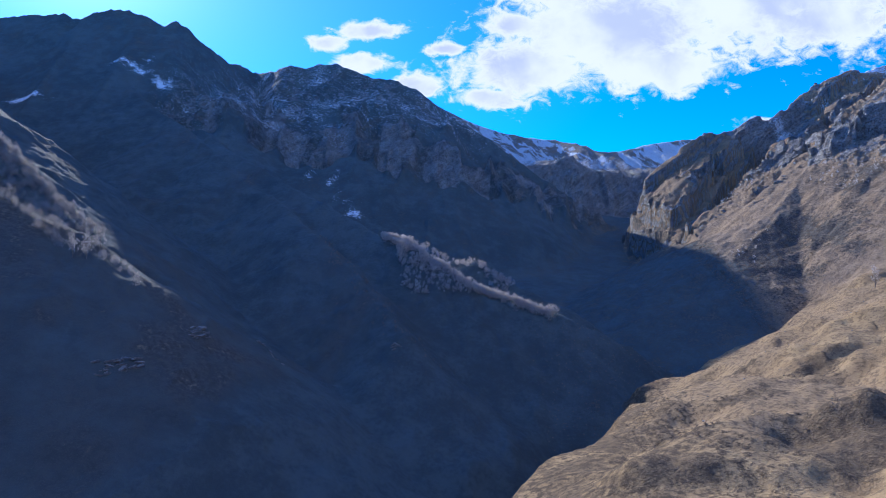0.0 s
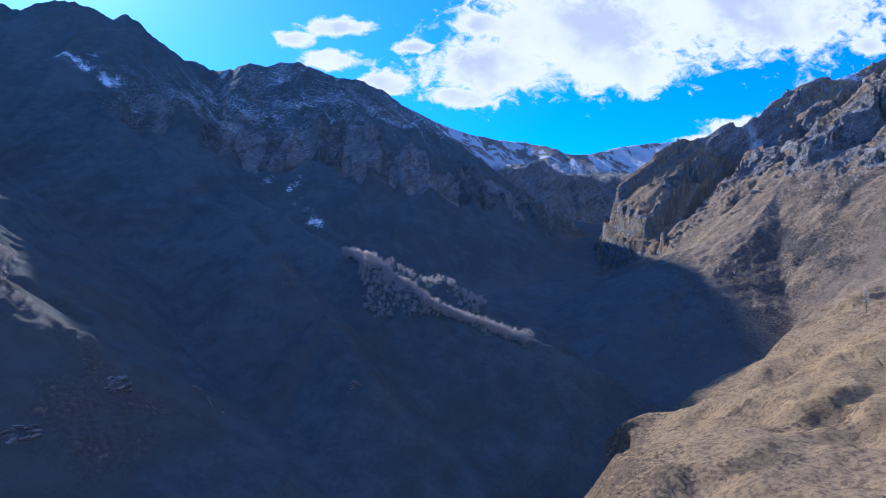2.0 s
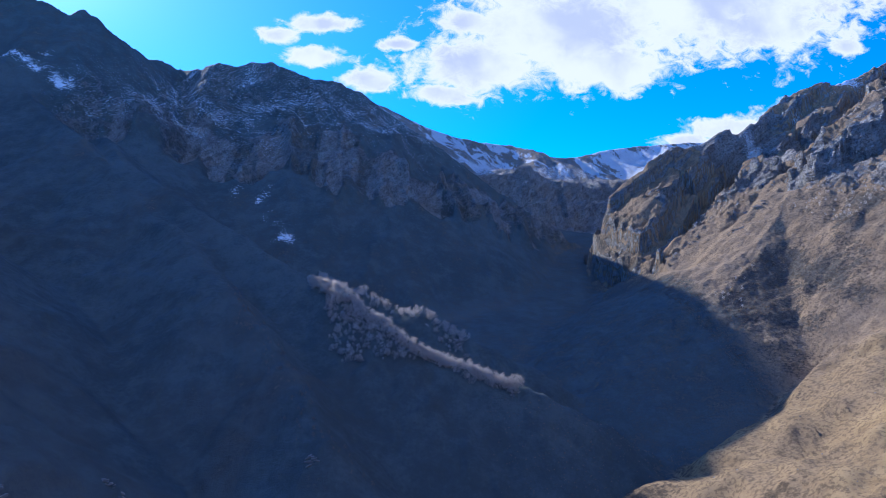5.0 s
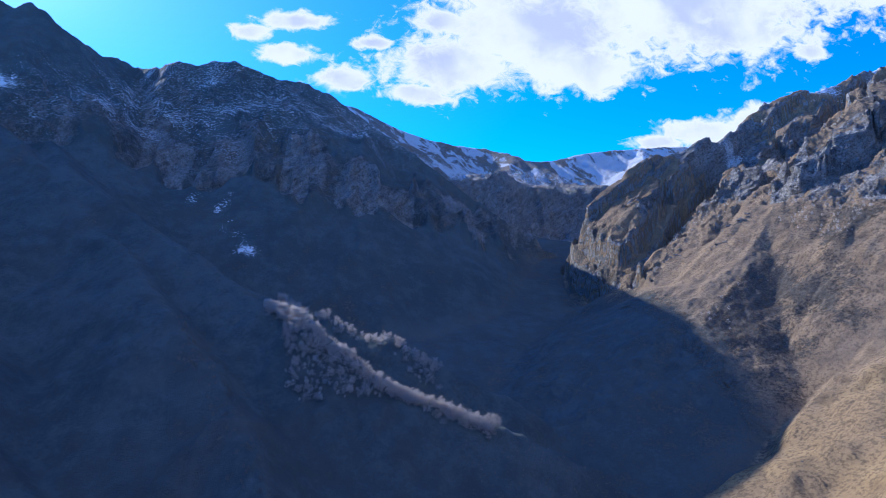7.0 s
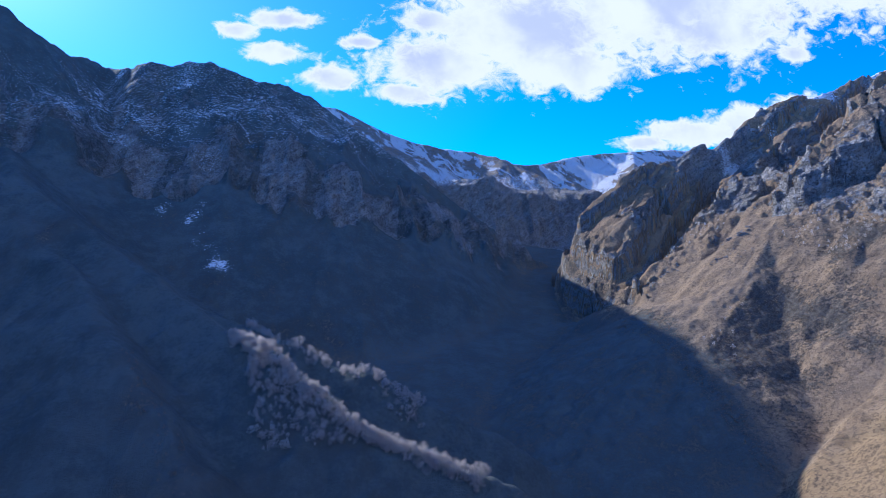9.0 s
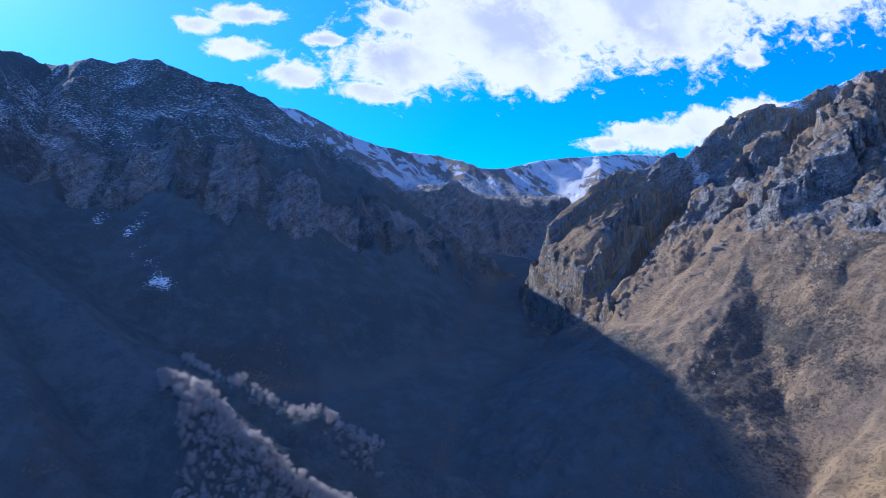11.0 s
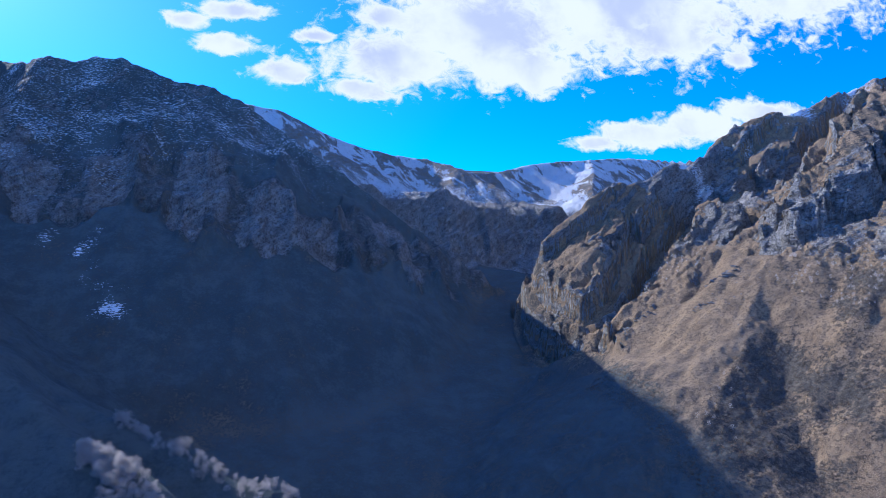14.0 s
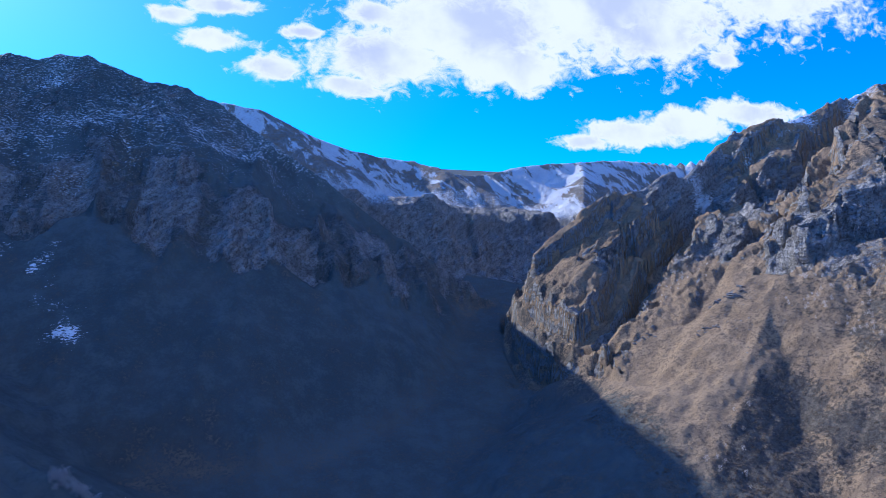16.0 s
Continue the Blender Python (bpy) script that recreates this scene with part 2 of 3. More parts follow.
def bark_cover():
    m, n, bsdf = surface("grey_bark")
    at = n.add("ShaderNodeTexCoord").outputs["Object"]
    streak = n.noise(n.vec("MULTIPLY", at, (6, 6, 1)), 2.0, 4)
    n.link(n.mix(n.step(streak, 0.35, 0.65), (0.30, 0.26, 0.22), (0.13, 0.108, 0.09)), bsdf.inputs["Base Color"])
    bsdf.inputs["Roughness"].default_value = 0.9
    bump(n, bsdf, streak, 0.03)
    return m


def stone_cover():
    m, n, bsdf = surface("pale_stone")
    at = n.add("ShaderNodeTexCoord").outputs["Object"]
    fine, mid = n.noise(at, 2.2, 6, 0.65), n.noise(at, 0.5, 4)
    stone = n.mix(n.step(mid, 0.35, 0.65), (0.30, 0.28, 0.26), (0.17, 0.155, 0.14))
    n.link(n.mix(n.math("MULTIPLY", n.step(fine, 0.52, 0.72), 0.6), stone, (0.09, 0.078, 0.07)), bsdf.inputs["Base Color"])
    bsdf.inputs["Roughness"].default_value = 0.9
    bump(n, bsdf, fine, 0.3)
    return m


MOUNTAIN, BARK, STONE = mountain_cover(), bark_cover(), stone_cover()
FROSTED = twig_cover("pale_twigs", (0.78, 0.73, 0.69), (0.44, 0.40, 0.375))
GREY = twig_cover("grey_twigs", (0.58, 0.54, 0.51), (0.32, 0.29, 0.27))
DULL = twig_cover("brown_twigs", (0.30, 0.24, 0.19), (0.165, 0.130, 0.105))

# ---- terrain plan (metres) ----
def hash2(ix, iy, seed):
    n = (ix * 374761393 + iy * 668265263 + seed * 1442695041) & 0xFFFFFFFF
    n = ((n ^ (n >> 13)) * 1274126177) & 0xFFFFFFFF
    return ((n ^ (n >> 16)) & 0xFFFF) / 65535.0


def value2(x, y, seed):
    """Smooth noise on the plan, -1 to 1, with features one unit wide."""
    ix, iy = np.floor(x).astype(np.int64), np.floor(y).astype(np.int64)
    fx, fy = x - ix, y - iy
    fx, fy = fx * fx * fx * (fx * (fx * 6 - 15) + 10), fy * fy * fy * (fy * (fy * 6 - 15) + 10)
    a, b = hash2(ix, iy, seed), hash2(ix + 1, iy, seed)
    c, d = hash2(ix, iy + 1, seed), hash2(ix + 1, iy + 1, seed)
    return 2 * (a + (b - a) * fx + (c - a) * fy + (a - b - c + d) * fx * fy) - 1


def fbm(x, y, size, octaves, seed, gain=0.5):
    total, amp = 0, 1.0
    for k in range(octaves):
        c, s = math.cos(0.7 * k + seed), math.sin(0.7 * k + seed)
        total = total + amp * value2((c * x - s * y) / size, (s * x + c * y) / size, seed * 17 + k)
        size, amp = size * 0.5, amp * gain
    return total


def ridged(x, y, size, octaves, seed, gain=0.5):
    total, amp, weight = 0, 1.0, 1.0
    for k in range(octaves):
        c, s = math.cos(0.9 * k + seed), math.sin(0.9 * k + seed)
        n = 1 - np.abs(value2((c * x - s * y) / size, (s * x + c * y) / size, seed * 31 + k))
        n = n * n * weight
        total, weight = total + amp * n, np.clip(n * 1.6, 0, 1)
        size, amp = size * 0.5, amp * gain
    return total


def tent(x, y, line, left, right, near=0.0):
    """Height of a ridge: the crest line falls away at its own grade on either hand (left and right as one walks along it).
    near: a steeper or gentler first stretch, in metres of extra drop, such as a cliff under the crest."""
    best = np.full(x.shape, -1e9)
    for (ax, ay, az), (bx, by, bz) in zip(line, line[1:]):
        dx, dy = bx - ax, by - ay
        run = math.hypot(dx, dy)
        s = np.clip(((x - ax) * dx + (y - ay) * dy) / run ** 2, 0, 1)
        px, py = x - ax - s * dx, y - ay - s * dy
        d = np.sqrt(px * px + py * py) + 1e-6
        hand = (dx * py - dy * px) / run / d
        grade = right + (left - right) * (0.5 + 0.5 * hand)
        d = np.sqrt(d * d + 20.0) - 4.47 * np.exp(-d * d / 500.0)
        best = np.maximum(best, az + s * (bz - az) - grade * d - near * (1 - np.exp(-d / 18.0)))
    return best


def blend(a, b, k):
    """The higher of two, with a rounded join k metres deep."""
    h = np.clip(0.5 + 0.5 * (a - b) / k, 0, 1)
    return b + (a - b) * h + k * h * (1 - h)


FAR = [(-700, 1500, 400), (-300, 1540, 425), (-123, 1550, 438), (-24, 1550, 424), (83, 1550, 375), (155, 1550, 352), (214, 1550, 337),
       (290, 1550, 331), (400, 1600, 313), (490, 1680, 330), (670, 1700, 366), (760, 1700, 374), (900, 1750, 390), (1100, 1800, 398), (1700, 1800, 500)]
MID = [(-20, 1215, 245), (109, 1190, 222), (161, 1190, 219), (250, 1190, 222), (343, 1190, 202), (430, 1190, 188), (520, 1170, 168), (700, 1150, 175)]
FAR_RIB = [(290, 1550, 331), (347, 1480, 303), (380, 1400, 261), (412, 1320, 223), (434, 1260, 197), (444, 1220, 181)]
DOME_RIB = [(760, 1700, 374), (700, 1560, 320), (640, 1440, 262), (590, 1340, 214), (560, 1270, 180)]
HORN = [(-1500, 700, 640), (-1000, 850, 490), (-745, 985, 414), (-690, 985, 421), (-640, 985, 416), (-631, 985, 420), (-622, 985, 413), (-605, 985, 410), (-575, 985, 423), (-540, 985, 428), (-500, 985, 421), (-456, 985, 396), (-447, 985, 408),
        (-431, 988, 399), (-417, 995, 386), (-399, 1005, 374), (-388, 1030, 365), (-381, 1060, 363), (-369, 1100, 369), (-354, 1140, 372), (-340, 1160, 362)]
FRONT = [(-420, 1170, 374), (-300, 1060, 350), (-265, 1030, 351), (-240, 1035, 345), (-218, 1040, 356), (-188, 1036, 355), (-166, 1030, 344), (-119, 1025, 328), (-78, 1035, 324)]
FRONT_EAST = [(-78, 1035, 324), (-51, 1035, 312), (-22, 1035, 289),
         (40, 1030, 249), (98, 1020, 205), (169, 1010, 150), (228, 1000, 108), (282, 990, 69)]
SPUR_BACK = [(-430, 990, 385), (-380, 900, 260), (-335, 815, 194), (-250, 680, 135), (-130, 585, 70), (-57, 522, 31), (-26, 498, 18), (-5, 478, 3), (15, 462, -10), (45, 448, -24),
             (82, 434, -35), (130, 428, -55), (165, 425, -74)]
SPUR_TWIN = [(-95, 580, 44), (-47, 556, 27), (-4, 533, 11), (31, 512, -1), (60, 508, -16), (100, 505, -34), (140, 500, -56)]
RIB = [(-520, 900, 300), (-330, 740, 178), (-178, 590, 74), (-100, 480, 25), (-52, 419, -14), (-24, 357, -41), (3, 346, -66), (22, 342, -86), (36, 340, -102)]
RIB_LOW = [(-700, 700, 330), (-400, 430, 170), (-270, 350, 77), (-220, 340, 31), (-193, 337, 16), (-150, 330, -10), (-110, 322, -34)]
SPUR_NEAR = [(-900, 500, 420), (-500, 400, 190), (-330, 325, 96), (-215, 292, 36), (-179, 291, 17), (-138, 286, -10), (-112, 276, -31), (-85, 280, -58), (-60, 285, -84)]
LEFT_BEHIND = [(-900, -900, 420), (-620, -200, 260), (-600, 150, 230), (-640, 430, 270)]
BENCH = [(-60, -600, -70), (-30, 0, -70), (10, 165, -68), (43, 212, -66), (67, 244, -66), (89, 285, -66), (106, 315, -71), (117, 345, -76), (123, 372, -75), (136, 381, -73), (154, 377, -69), (173, 393, -60), (205, 407, -53),
         (228, 412, -43), (260, 434, -31), (279, 443, -22), (305, 452, -10), (360, 470, 20), (430, 490, 60)]
BACK_RIGHT = [(1000, -900, 420), (800, -200, 320), (780, 150, 300), (850, 400, 360), (1000, 560, 460)]
CRAG = [(1400, 900, 600), (1000, 880, 450), (745, 860, 337), (646, 856, 300), (590, 854, 285), (545, 868, 273), (518, 870, 252), (500, 862, 234), (470, 850, 219), (440, 850, 215), (416, 850, 203), (382, 850, 194), (361, 850, 185), (341, 850, 174), (327, 850, 159), (308, 850, 147), (289, 850, 124), (276, 850, 104)]
CRAG_RIB = [(745, 860, 337), (600, 740, 262), (488, 652, 200), (430, 655, 142), (366, 658, 94), (325, 690, 52), (295, 709, 22), (250, 728, -8)]
SLOPE_RIB = [(900, 560, 420), (560, 590, 235), (440, 585, 128), (386, 547, 78), (333, 495, 8), (310, 465, -14)]
CRAG_GULLY = [(478, 838, 0), (440, 815, 0), (403, 790, 0), (368, 768, 0), (335, 748, 0), (300, 732, 0)]
GRASS_RIB = [(372, 628, 86), (345, 606, 62), (305, 577, 32), (264, 553, 3), (240, 540, -20)]
STREAM = [(-40, -600, -150), (-10, 100, -135), (20, 250, -127), (42, 330, -117), (64, 380, -108), (105, 440, -92), (160, 500, -76), (190, 600, -50), (215, 700, -22), (250, 800, 6),
          (310, 900, 44), (345, 1000, 78), (380, 1120, 110), (400, 1180, 130)]


def bench(x, y, line, rise, drop):
    """A shelf: it climbs gently on the right of its edge line and drops steeply on the left."""
    dist, side, level, weight = np.full(x.shape, 1e9), np.zeros(x.shape), np.zeros(x.shape), np.zeros(x.shape)
    for (ax, ay, az), (bx, by, bz) in zip(line, line[1:]):
        dx, dy = bx - ax, by - ay
        run = math.hypot(dx, dy)
        s = np.clip(((x - ax) * dx + (y - ay) * dy) / run ** 2, 0, 1)
        px, py = x - ax - s * dx, y - ay - s * dy
        d = np.sqrt(px * px + py * py)
        near = d < dist
        dist = np.where(near, d, dist)
        side = np.where(near, np.sign(dy * px - dx * py), side)
        share = run / (d + 4.0) ** 3
        level, weight = level + share * (az + s * (bz - az)), weight + share
    return level / weight + np.where(side > 0, rise, -drop) * dist


def gap(x, y, line):
    """Plan distance to a line."""
    dist = np.full(x.shape, 1e9)
    for (ax, ay, _), (bx, by, _) in zip(line, line[1:]):
        dx, dy = bx - ax, by - ay
        s = np.clip(((x - ax) * dx + (y - ay) * dy) / (dx * dx + dy * dy), 0, 1)
        dist = np.minimum(dist, np.hypot(x - ax - s * dx, y - ay - s * dy))
    return dist


def blocks(x, y, size, seed):
    """Broken stone: a random height for each cell of an uneven pavement, and how deep one is inside its cell."""
    u, v = x / size, y / size
    iu, iv = np.floor(u).astype(np.int64), np.floor(v).astype(np.int64)
    best, second, value = np.full(x.shape, 9.0), np.full(x.shape, 9.0), np.zeros(x.shape)
    for a in (-1, 0, 1):
        for b in (-1, 0, 1):
            ca, cb = iu + a, iv + b
            d = np.hypot(ca + hash2(ca, cb, seed) - u, cb + hash2(ca, cb, seed + 7) - v)
            near = d < best
            second = np.where(near, best, np.minimum(second, d))
            value = np.where(near, hash2(ca, cb, seed + 13), value)
            best = np.where(near, d, best)
    return value - 0.5, np.clip((second - best) * 3, 0, 1)


def relief(x, y):
    """The broad shape of the land, and how much of each range is in it."""
    fl = -tent(x, y, [(a, b, -c) for a, b, c in STREAM], 0.30, 0.30)
    left = blend(tent(x, y, HORN, 0.75, 1.08), tent(x, y, FRONT, 0.9, 0.92, 22), 6)
    left = blend(left, tent(x, y, FRONT_EAST, 0.9, 0.86, 18), 6)
    spurs = tent(x, y, SPUR_BACK, 0.75, 0.72)
    spurs = blend(spurs, tent(x, y, SPUR_TWIN, 0.85, 0.8), 3)
    spurs = blend(spurs, tent(x, y, RIB, 0.75, 0.70), 5)
    spurs = blend(spurs, tent(x, y, RIB_LOW, 0.75, 0.75), 5)
    spurs = blend(spurs, tent(x, y, SPUR_NEAR, 0.7, 0.66), 5)
    spurs = blend(spurs, tent(x, y, LEFT_BEHIND, 0.65, 0.65), 10)
    crag = tent(x, y, CRAG, 0.62, 0.95, 26) - 2.4 * np.maximum(287 - x, 0)
    ribs = tent(x, y, CRAG_RIB, 0.98, 0.9)
    right = blend(crag, ribs, 6)
    right = blend(right, tent(x, y, SLOPE_RIB, 0.85, 0.95), 5)
    right = blend(right, tent(x, y, GRASS_RIB, 0.66, 0.42), 3)
    # the smooth grass face between its rib and the spur crest
    face = 0.75 * (x - 250) + 0.10 * (y - 620)
    face = face - 0.95 * np.maximum(y - 712 + 0.72 * (x - 292), 0) - 0.66 * np.maximum(553 + 0.654 * (x - 264) - y, 0)
    right = blend(right, np.minimum(face, 104), 3)
    right = blend(right, tent(x, y, BACK_RIGHT, 0.75, 0.75), 10)
    far = blend(tent(x, y, FAR, 0.5, 0.62), bench(x, y + 16 * fbm(x, y, 110, 4, 14, 0.6), MID[::-1], 0.14, 1.9), 10)
    far = blend(far, tent(x, y, FAR_RIB, 0.6, 0.55), 6)
    far = blend(far, tent(x, y, DOME_RIB, 0.6, 0.6), 8)
    hill = bench(x + 6 * fbm(x, y, 34, 2, 15), y + 4 * fbm(x, y, 34, 2, 16), BENCH, 0.30, 1.25)
    hill = np.minimum(hill, 60)
    fl = np.minimum(fl, 55 + 0.2 * np.maximum(y - 900, 0))
    return dict(over=crag - np.maximum(np.maximum(ribs, face), hill - 4), floor=fl, left=left, spurs=spurs, right=right, far=far, hill=hill)


def smooth(low, high, v):
    s = np.clip((v - low) / (high - low), 0, 1)
    return s * s * (3 - 2 * s)


def spot(x, y, cx, cy, rx, ry):
    return np.exp(-((x - cx) / rx) ** 2 - ((y - cy) / ry) ** 2)


def land(x, y):
    """The finished ground: height, the range that each place belongs to, and the masks of its cover."""
    r = relief(x, y)
    names = ["floor", "hill", "spurs", "right", "left", "far"]
    h = r["floor"]
    for k in names[1:]:
        h = blend(h, r[k], 6)
    stack = np.array([r[k] for k in names])
    owner = stack.argmax(0)

    def lead(k, soft):
        rest = np.delete(stack, names.index(k), 0).max(0)
        return smooth(-soft, soft, r[k] - rest)

    left, right, far, spurs, hill = (lead(k, 14.0) for k in ("left", "right", "far", "spurs", "hill"))
    base = h
    rough = fbm(x, y, 60, 4, 3)
    # where bare rock stands: the crag, the band under the front peak, the wall under the snow
    crag = right * np.maximum(smooth(-6, 14, r["over"] + rough * 6), smooth(98, 124, base + rough * 16 - 0.10 * (x - 366) + 0.62 * np.maximum(x - 392 - 12 * rough, 0)))
    front = left * smooth(102, 126, base + rough * 14 + 0.25 * x + 12 * fbm(x, y * 0.3, 34, 3, 25)) * smooth(-420, -330, x + 0.25 * (1000 - y))
    band = front * smooth(205, 165, base + rough * 16 + 0.25 * x)
    wall = far * smooth(12, -6, base - 236 + 0.06 * x)
    rock = np.clip(crag + front + wall + 0.55 * far, 0, 1)
    # gullies and buttresses, fading out towards the crests
    under = smooth(14, 70, np.minimum(gap(x, y, HORN), gap(x, y, FRONT + FRONT_EAST[1:])))
    below = smooth(3, 24, gap(x, y, CRAG)) * smooth(-2, 10, gap(x, y, CRAG_RIB[:4]))
    down = ridged(x * 1.0 + 0.25 * y, y * 0.42 - 0.2 * x, 85, 5, 5) - 0.75
    h = h + left * (1.5 + under * (8 + 16 * front)) * down + far * (3 + 9 * wall) * (ridged(x, y * 0.6, 120, 5, 9) - 0.75)
    h = h + far * (1 - wall) * 9 * (ridged(x * 1.2 + 0.3 * y, y * 0.35, 70, 4, 29) - 0.75) * smooth(10, 70, gap(x, y, FAR))
    h = h + band * 13 * (ridged(x, y * 0.2, 30, 4, 26) - 0.7) + wall * 8 * (ridged(x, y * 0.25, 34, 4, 27) - 0.7)
    # broken skylines
    h = h + (left + far * 0.6) * (1 - under) * (2.6 * (ridged(x, y, 34, 4, 36, 0.6) - 0.8) + 0.9 * fbm(x, y, 9, 3, 37, 0.7))
    # ribs of the crag come down towards the valley mouth, one flank to the sun
    h = h + crag * (2 + 12 * below) * (ridged(x * 1.0 + 0.40 * y, y * 0.30 - 0.1 * x, 95, 3, 4, 0.45) - 0.85)
    h = h - crag * 34 * np.exp(-(gap(x, y, CRAG_GULLY) / (16 + 6 * rough)) ** 2) * smooth(2, 30, gap(x, y, CRAG))
    bare = rock > 0.02
    bx, by = x[bare], y[bare]
    warp_x, warp_y = bx + 7 * fbm(bx, by, 26, 4, 61, 0.6), by + 7 * fbm(bx, by, 26, 4, 62, 0.6)

    def broken(size, seed, edge):
        """Random steps between the blocks of bare rock."""
        out = np.zeros(x.shape)
        value, inside = blocks(warp_x * 0.9 + warp_y * 0.3, warp_y * 1.0 - 0.2 * warp_x, size, seed)
        out[bare] = value * smooth(0.0, edge, inside) - 0.12 * (1 - inside)
        return out

    fault = broken(48, 71, 0.25)
    h = h + (crag * (0.1 + 0.9 * below) * 9 + (0.35 * front * under + 0.6 * wall) * 11) * fault
    h = h + (0.4 * front * under + 0.55 * wall) * (7 * broken(19, 72, 0.4) + 4 * broken(8.5, 73, 0.5))
    h = h + spurs * (3.2 * (ridged(x + y, y - x, 70, 4, 6) - 0.75) + 1.0 * fbm(x, y, 14, 3, 8))
    grassy = np.clip(1 - rock - left - far, 0, 1)
    h = h + (hill * smooth(480, 420, y) + 0.35 * right * grassy) * (0.25 + 0.75 * smooth(3, 32, gap(x, y, BENCH))) * (5.2 * fbm(x, y * 1.3, 52, 3, 11) + 2.6 * fbm(x, y, 20, 3, 12) + 0.9 * smooth(150, 290, y) * (ridged(x * 0.5 + 0.4 * y, y - 0.3 * x, 9, 3, 19) - 0.7)) + (1 - rock) * 0.35 * fbm(x, y, 5, 3, 13)
    rill = fbm(x * 0.35 + y * 0.1, y - 0.55 * x, 13, 3, 17)
    h = h + right * grassy * smooth(470, 520, y) * (1.1 * rill + 1.3 * fbm(x, y, 16, 3, 18, 0.6))
    # beds of rock: ledges along planes that dip to the gorge, broken at the faults
    shelf = np.zeros(x.shape)
    for bed, share, tilt_x, tilt_y in ((30.0, 1.0, -0.72, -0.22), (11.0, 0.95, -0.68, -0.20), (4.2, 0.8, -0.66, -0.20)):
        q = (h + tilt_x * x + tilt_y * y + 9 * fbm(x, y, 90, 3, 21) + 0.14 * bed * fbm(x, y, bed * 1.1, 3, 28) + 0.45 * bed * fault) / bed
        phase = q - np.floor(q)
        stair = np.floor(q) + smooth(0.58, 0.94, phase)
        h = h + crag * share * bed * (stair - q + 0.2) * (0.35 + 0.65 * below)
        if bed > 5:
            shelf = np.maximum(shelf, (1 - smooth(0.46, 0.62, phase)) * smooth(0.0, 0.06, phase) * (1.0 if bed > 20 else 0.8))
    for bed, share in ((46.0, 0.35), (15.0, 0.35), (6.0, 0.35)):
        q = (h - 0.05 * x + 0.3 * bed * fbm(x, y, 80, 4, 22) + 0.3 * bed * fault) / bed
        stair = np.floor(q) + smooth(0.40, 0.90, q - np.floor(q))
        h = h + np.clip(front + wall, 0, 1) * share * bed * (stair - q) * np.maximum(under, wall)
    h = h + crag * (0.25 + 0.75 * below) * (2.6 * broken(13, 74, 0.35) + 1.6 * broken(5.5, 75, 0.4))
    h = h + rock * (0.2 + 0.8 * np.maximum(under, crag * (0.3 + 0.7 * below))) * (1.2 * fbm(x, y, 8, 3, 23, 0.7))
    broken_side = smooth(394, 408, x + 8 * rough) * smooth(690, 650, y)
    rock = np.clip(rock - 0.22 * band - 1.1 * crag * shelf * (1 - 0.55 * broken_side) * smooth(-0.9, -0.1, rough) - (front - band) * (0.58 + 0.35 * smooth(-0.4, 0.6, rough) + 0.3 * smooth(-90, 20, x)) - 0.3 * band * smooth(0.2, -0.3, fbm(x, y * 0.2, 36, 3, 35)), 0, 1)
    # snow: on the far slopes, in the gullies, and speckled on ledges
    streaks = fbm(x * 1.0 + 0.3 * y, y * 0.5, 40, 6, 31, 0.72)
    snow = far * (1 - wall) * smooth(-0.5, 0.5, streaks + 0.0016 * (base - 300) + 0.10 - 0.10 * smooth(300, 600, x)) * 0.84
    snow = np.maximum(snow, far * (1 - wall) * smooth(70, 10, base - 236 + 0.06 * x) * (0.72 + 0.3 * streaks))
    speck = fbm(x * 0.6, y * 1.6, 30, 4, 33, 0.7)
    snow = np.maximum(snow, front * (0.29 + 0.12 * speck) * smooth(150, 240, base))
    for cx, cy, rx, ry in ((-183, 812, 5, 9), (-152, 807, 5, 9), (-145, 817, 4, 8), (-141, 788, 5, 12), (-116, 764, 8, 13), (-126, 776, 6, 9), (-108, 752, 5, 8), (-316, 1070, 12, 38), (-330, 1030, 10, 26)):
        snow = np.maximum(snow, spot(x, y, cx, cy, rx * 1.5, ry * 1.5) * (0.27 + 0.35 * speck))
    for cx, cy, rx, ry in ((-444, 896, 12, 9), (-467, 875, 24, 7), (-445, 873, 24, 7), (-398, 863, 26, 8), (-375, 867, 20, 8), (-575, 806, 40, 6)):
        snow = np.maximum(snow, spot(x, y, cx, cy, rx, ry) * (0.32 + 0.5 * speck))
    for cx, cy, rx, ry in ((482, 838, 16, 10), (540, 845, 12, 9), (620, 850, 26, 12), (700, 855, 40, 16)):
        snow = np.maximum(snow, spot(x, y, cx, cy, rx, ry) * (0.50 + 0.6 * speck))
    # scrub: the shaded slopes, the far side of the grass spur, the valley floor and patches on the shelf
    patch = fbm(x, y, 38, 4, 41)
    crest = np.exp(-np.minimum(gap(x, y, RIB), gap(x, y, SPUR_NEAR)) / 26.0)
    scrub = (0.95 - 0.12 * crest + 0.1 * patch) * spurs + 0.72 * left + 0.45 * far
    # painted shade over the sunless slopes, thinner on crests and the near spurs
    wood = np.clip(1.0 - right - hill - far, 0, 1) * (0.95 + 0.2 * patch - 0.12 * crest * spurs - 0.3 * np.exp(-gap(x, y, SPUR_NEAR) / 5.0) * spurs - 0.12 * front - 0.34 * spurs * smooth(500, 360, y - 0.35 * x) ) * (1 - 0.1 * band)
    side = smooth(3, -12, y - 553 - 0.654 * (x - 264) + 5 * patch) * smooth(445, 500, y + 6 * patch) * smooth(250, 268, x) * (right + hill)
